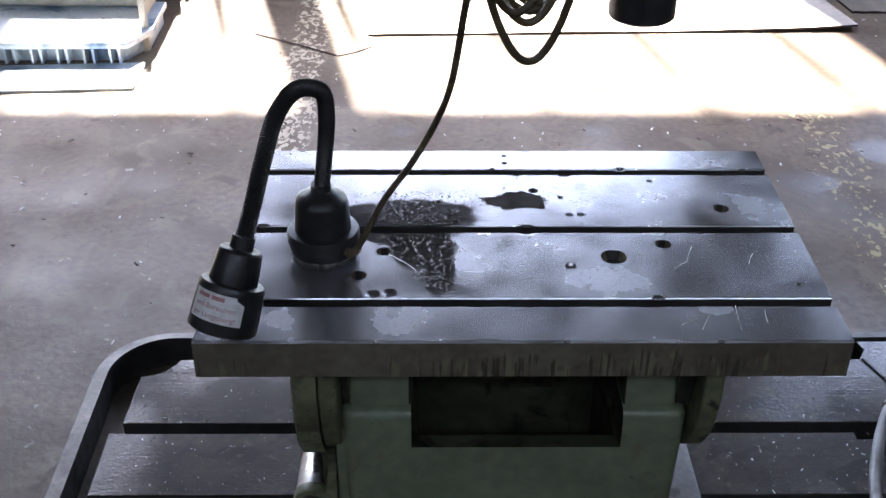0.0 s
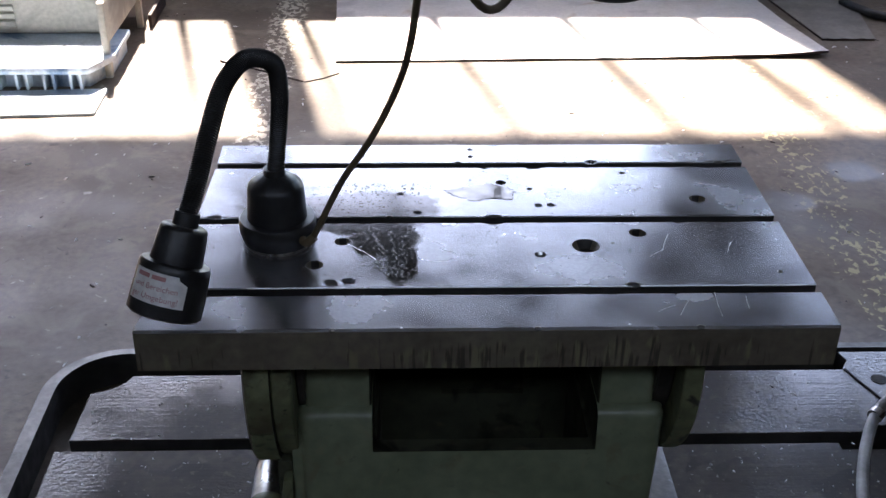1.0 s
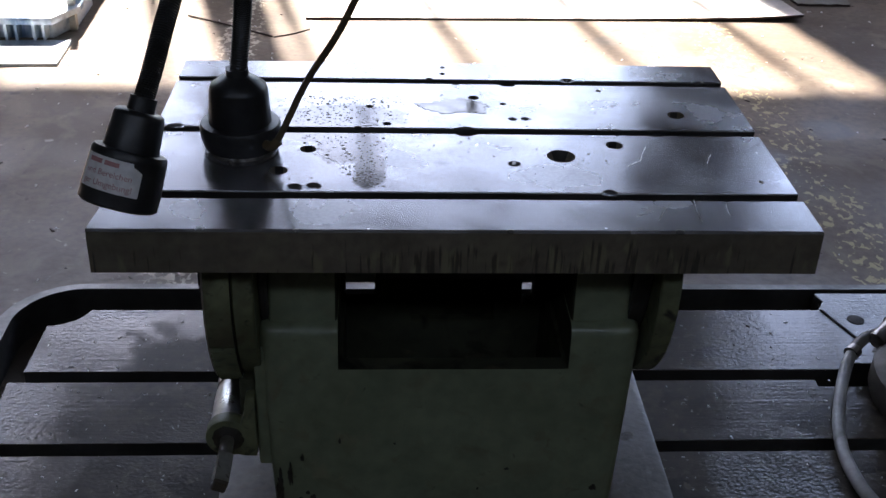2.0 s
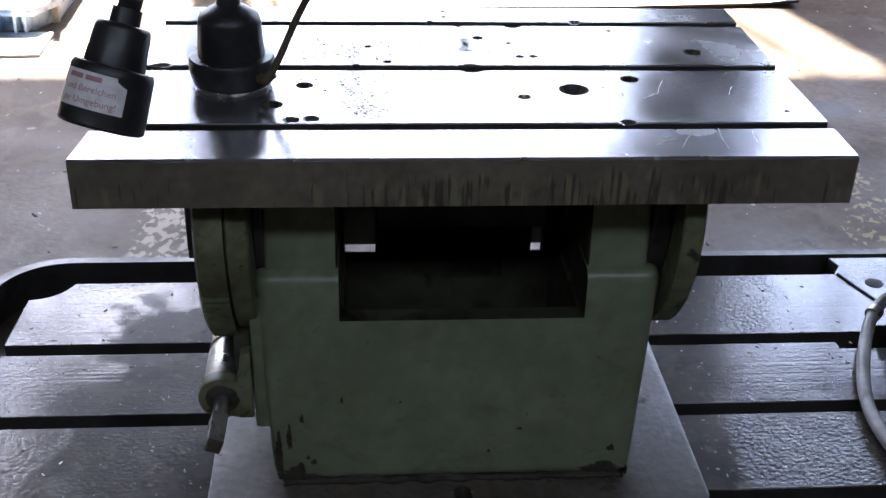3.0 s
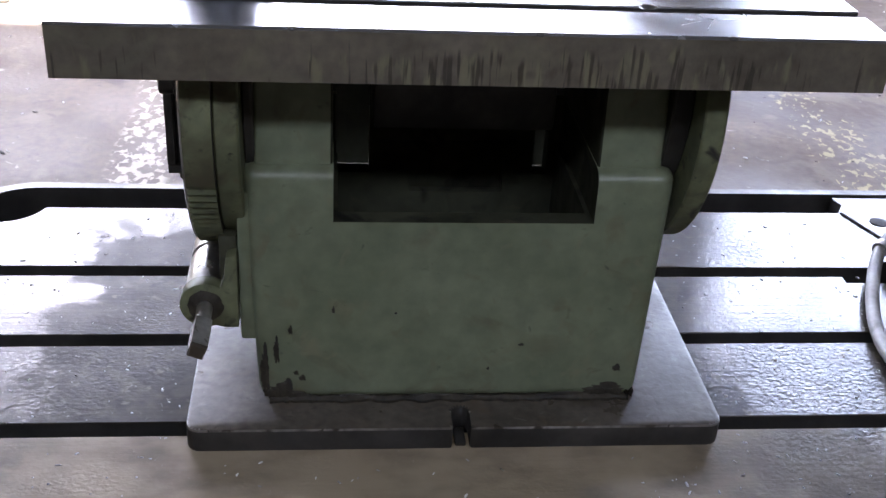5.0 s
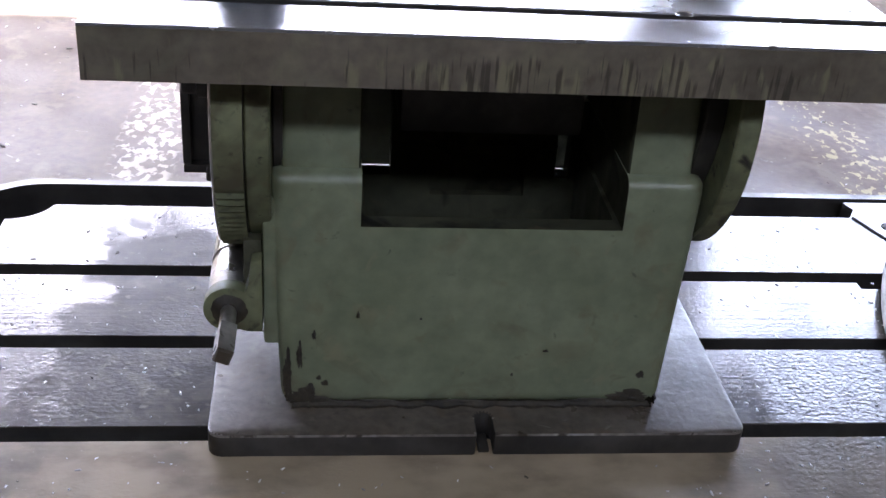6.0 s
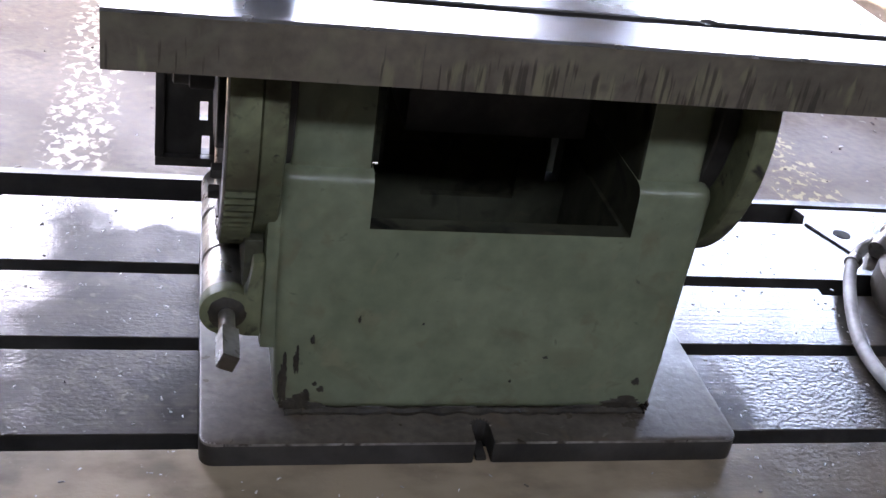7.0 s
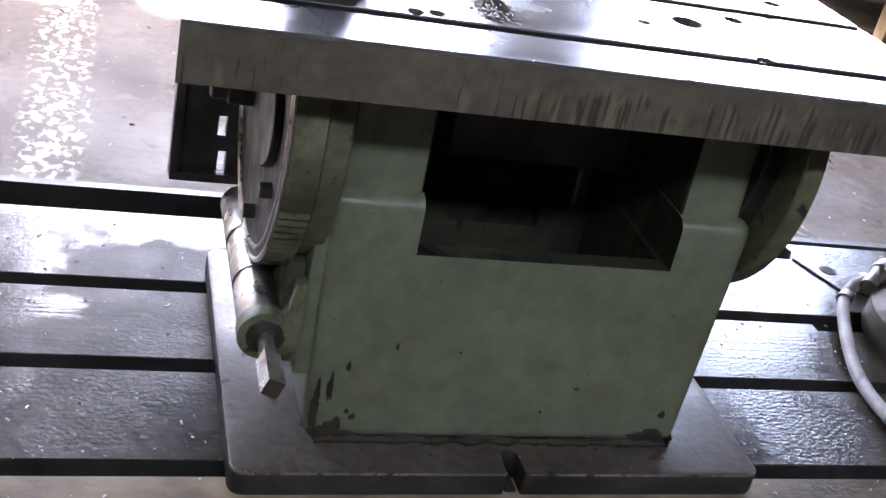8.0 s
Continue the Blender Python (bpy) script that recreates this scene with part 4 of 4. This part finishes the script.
# ---- cable and coil ----
CX, CY, CZ = -0.022, -0.082, 1.43
pts = [(-0.236, 0.183, 0.858), (-0.223, 0.178, 0.885), (-0.192, 0.170, 0.952), (-0.151, 0.151, 1.023), (-0.118, 0.115, 1.104), (-0.100, 0.055, 1.186), (-0.088, -0.01, 1.30), (-0.075, -0.05, 1.40), (-0.060, -0.075, 1.50), (-0.020, -0.08, 1.585)]
bm = bmesh.new()
tube(bm, smooth_path(pts, 12), 0.0046, 10)
random.seed(2)
for w, h, dy, tilt in ((0.060, 0.160, 0.0, 0.1), (0.066, 0.107, 0.012, -0.1), (0.052, 0.112, -0.010, 0.14), (0.058, 0.102, 0.020, 0.02), (0.045, 0.098, -0.018, -0.2)):
    loop = []
    for i in range(49):
        a = 2 * math.pi * i / 48
        loop.append(Vector((CX + 0.010 * dy * 50 + w * math.sin(a) * (1 - 0.25 * math.cos(a)) + tilt * 0.03 * math.cos(a), CY + dy + 0.010 * math.sin(a), CZ - h * math.cos(a) * (1.0 if math.cos(a) > 0 else 1.15 * 0.16 / h))))
    tube(bm, loop, 0.0046, 10)
single("lamp_cable", bm, "cable", "dirty brown lamp cable hung up in a loose coil", "cable")

# ---- drill spindle overhead ----
SX, SY = 0.192, 0.400
spindle = thing("drill_spindle", "black cylindrical drill spindle hanging over the table", "drill spindle", (SX, SY, 1.14))
bm = bmesh.new()
lathe(bm, (SX, SY, 1.14), (0, 0, 1), [(0, 0.030), (0.0, 0.0475), (0.003, 0.0500), (0.55, 0.0500)], 48)
part("sleeve", bm, "black_plastic", spindle, "black steel sleeve")
bm = bmesh.new()
lathe(bm, (SX, SY, 1.69), (0, 0, 1), [(0, 0.09), (0.0, 0.10), (0.01, 0.11), (HALL[3] - 1.69, 0.11)], 32)
part("column", bm, "dark_steel", spindle)
bm = bmesh.new()
lathe(bm, (SX, SY, 1.165), (0.35, -1, 0), [(0.047, 0.004), (0.052, 0.004), (0.0525, 0.003)], 12)
part("set_screw", bm, "dark_steel", spindle)
bm = bmesh.new()
tube(bm, smooth_path([(SX, SY, 1.75), (0.05, 0.1, 1.70), (CX, CY, 1.60), (CX - 0.01, CY - 0.02, 1.575)], 8), 0.008, 10)
part("cable_hook", bm, "dark_steel", spindle)

# ---- hose and dark unit on the bed ----
pump = thing("coolant_unit", "dirty dark brown round coolant unit standing on the oily bed", "coolant unit", (0.95, 0.36, BED))
bm = bmesh.new()
lathe(bm, (0.965, 0.39, BED), (0, 0, 1), [(0, 0.165), (0.012, 0.170), (0.055, 0.168), (0.066, 0.150), (0.10, 0.135), (0.18, 0.125), (0.20, 0.10), (0.205, 0.05)], 48)
part("body", bm, "rust_brown", pump)
bm = bmesh.new()
box(bm, 0.885, 0.945, 0.585, 0.605, BED, BED + 0.035, 0.003)
part("clamp_bar", bm, "bare_steel", pump, "flat bare steel bar")
bm = bmesh.new()
lathe(bm, (0.86, 0.53, BED + 0.062), (0.75, 0.55, 0.25), [(-0.03, 0.017), (0.02, 0.018), (0.024, 0.022), (0.045, 0.022)], 20)
part("hose_fitting", bm, "bare_steel", pump, "bare metal hose fitting")
bm = bmesh.new()
tube(bm, smooth_path([(0.865, 0.535, BED + 0.063), (0.825, 0.535, BED + 0.045), (0.785, 0.495, BED + 0.030), (0.735, 0.40, BED + 0.022), (0.698, 0.30, BED + 0.0145), (0.683, 0.215, BED + 0.0145),
                      (0.692, 0.12, BED + 0.0145), (0.74, 0.03, BED + 0.0145), (0.85, -0.04, BED + 0.0145), (1.0, -0.06, BED + 0.0145)], 10), 0.0112, 14)
hose = single("hose", bm, "grey_hose", "dirty grey rubber hose curving over the bed", "hose")
bm = bmesh.new()
lathe(bm, (0.795, 0.508, BED + 0.0335), (0.72, 0.66, 0.18), [(-0.008, 0.0145), (0.008, 0.0145)], 20)
part("hose_clip", bm, "bare_steel", hose, "bright hose clip")

# ---- floor sheets ----
def sheet(name, corners, z, mat, label, lift=0.0, thick=0.004):
    bm = bmesh.new()
    n1, n2 = 24, 12
    a, b_, c, d = [Vector((*p, 0)) for p in corners]      # front left, front right, back right, back left
    top_ = []
    for j in range(n2 + 1):
        row = []
        for i in range(n1 + 1):
            u, v = i / n1, j / n2
            p = (a * (1 - u) + b_ * u) * (1 - v) + (d * (1 - u) + c * u) * v
            p.z = z + thick + lift * max(0, u - 0.62) ** 2 * 6.9 * max(0.0, 1 - v * 2.5) + 0.0012 * math.sin(u * 19) * (1 - v)
            row.append(bm.verts.new(p))
        top_.append(row)
    for j in range(n2):
        for i in range(n1):
            bm.faces.new((top_[j][i], top_[j][i + 1], top_[j + 1][i + 1], top_[j + 1][i]))
    rim = [top_[0][i] for i in range(n1 + 1)] + [top_[j][n1] for j in range(1, n2 + 1)] + [top_[n2][i] for i in range(n1 - 1, -1, -1)] + [top_[j][0] for j in range(n2 - 1, 0, -1)]
    low_ = [bm.verts.new(v.co - Vector((0, 0, thick * 0.97))) for v in rim]
    for i in range(len(rim)):
        j = (i + 1) % len(rim)
        bm.faces.new((rim[i], low_[i], low_[j], rim[j])).material_index = 1
    bm.faces.new(low_[::-1]).material_index = 1
    return single(name, bm, [mat, "edge_dark"], label, "sheet", "sheets on the floor", smooth=False)


sheet("floor_sheet", ((-0.380, 3.168), (1.655, 3.235), (1.52, 4.35), (-0.43, 4.35)), 0.0, "cardboard", "large pale sheet lying flat with a lifted corner", 0.020, 0.010)
sheet("floor_sheet", ((1.70, 3.44), (1.93, 3.44), (2.05, 4.2), (1.60, 4.2)), 0.0, "dark_sheet", "small grey-brown sheet lying on the shaded floor", 0.0, 0.010)
bm = bmesh.new()
tube(bm, [Vector(p) for p in ((-0.845, 3.185, 0.005), (-0.66, 3.065, 0.006), (-0.495, 2.955, 0.005))], 0.0035, 8)
single("floor_rod", bm, "edge_dark", "thin dark rod lying on the sunlit floor", "rod")
bm = bmesh.new()
tube(bm, [Vector(p) for p in ((-0.49, 2.955, 0.003), (-0.42, 2.995, 0.003), (-0.36, 3.05, 0.003))], 0.0025, 6)
single("floor_wire", bm, "edge_dark", "short thin wire lying on the floor", "wire")
bm = bmesh.new()
tube(bm, smooth_path([(1.95, 3.93, 0.02), (1.99, 3.82, 0.022), (2.08, 3.70, 0.022), (2.4, 3.66, 0.022)], 6), 0.02, 10)
single("black_hose_piece", bm, "black_rubber", "black hose piece lying on the shaded floor", "hose")
bm = bmesh.new()
box(bm, -1.21, -1.195, 3.60, 3.93, 0.0, 0.06, 0.003)
single("floor_plank", bm, "edge_dark", "dark narrow plank standing on edge beside the cabinet", "plank")

# ---- cabinet and slotted plinth ----
plinth = thing("slotted_plinth", "pale blue-white steel plinth with slotted front on the sunlit floor", "plinth", (-1.8, 3.0, 0))
bm = bmesh.new()
prism(bm, [(-2.4, 2.56), (-1.222, 2.632), (-1.225, 2.87), (-2.4, 2.80)], "z", 0.0, 0.012, 0.002, 1)
part("front_tread", bm, ["blue_steel"], plinth)
bm = bmesh.new()
prism(bm, [(-2.4, 2.90), (-1.30, 2.915), (-1.24, 3.06), (-1.24, 3.30), (-2.4, 3.30)], "z", 0.0, 0.072, 0.004, 1)
part("plinth_body", bm, "blue_steel", plinth)
bm = bmesh.new()
prism(bm, [(-2.4, 2.838), (-1.285, 2.852), (-1.215, 3.00), (-1.22, 3.30), (-2.4, 3.30)], "z", 0.0725, 0.098, 0.003, 1)
part("top_plate", bm, "blue_steel", plinth)
x = -2.36
i = 0
while x < -1.30:
    bm = bmesh.new()
    box(bm, x, x + 0.010, 2.842 + 0.012 * (x + 2.4), 2.905 + 0.012 * (x + 2.4), 0.0122, 0.0722, 0.001, 1)
    part("rib", bm, "blue_steel", plinth, smooth=False)
    x += (0.036, 0.064)[i % 2]
    i += 1
cab = thing("cabinet", "low beige-grey steel cabinet with louvres standing on the plinth", "cabinet", (-1.8, 3.5, 0.098))
bm = bmesh.new()
box(bm, -2.4, -1.262, 3.235, 3.80, 0.1, 0.30, 0.008)
cabinet_body = part("body", bm, "cabinet_grey", cab)
bm = bmesh.new()
box(bm, -2.36, -1.30, 3.222, 3.2345, 0.11, 0.285, 0.004)
door = part("door", bm, "cabinet_grey", cab)
for i in range(4):
    bm = bmesh.new()
    box(bm, -1.765, -1.645, 3.208, 3.2215, 0.085 + 0.032 * i + 0.05, 0.108 + 0.032 * i + 0.05, 0.006, 3)
    part("louvre", bm, "cabinet_grey", door)
bm = bmesh.new()
box(bm, -1.2615, -1.235, 3.00, 3.03, 0.0, 0.30, 0.003)
box(bm, -1.2615, -1.235, 3.60, 3.63, 0.0, 0.30, 0.003)
box(bm, -1.2615, -1.250, 3.031, 3.599, 0.12, 0.30, 0.002)
part("side_frame", bm, "cabinet_grey", cab, "grey angle-iron side frame")

# ---- dark machine beyond the table ----
mach = thing("far_machine", "dark machine with brown steel legs standing on the far floor", "machine", (3.1, 3.3, 0))
bm = bmesh.new()
box(bm, 2.75, 4.4, 3.2, 4.1, 0.28, 1.0, 0.03)
part("body", bm, "dark_steel", mach)
for x, y in ((2.80, 3.25), (3.5, 3.25), (4.3, 3.25), (2.80, 4.0), (4.3, 4.0)):
    bm = bmesh.new()
    box(bm, x, x + 0.10, y, y + 0.08, 0.0, 0.2795, 0.006)
    part("leg", bm, "rust_brown", mach)
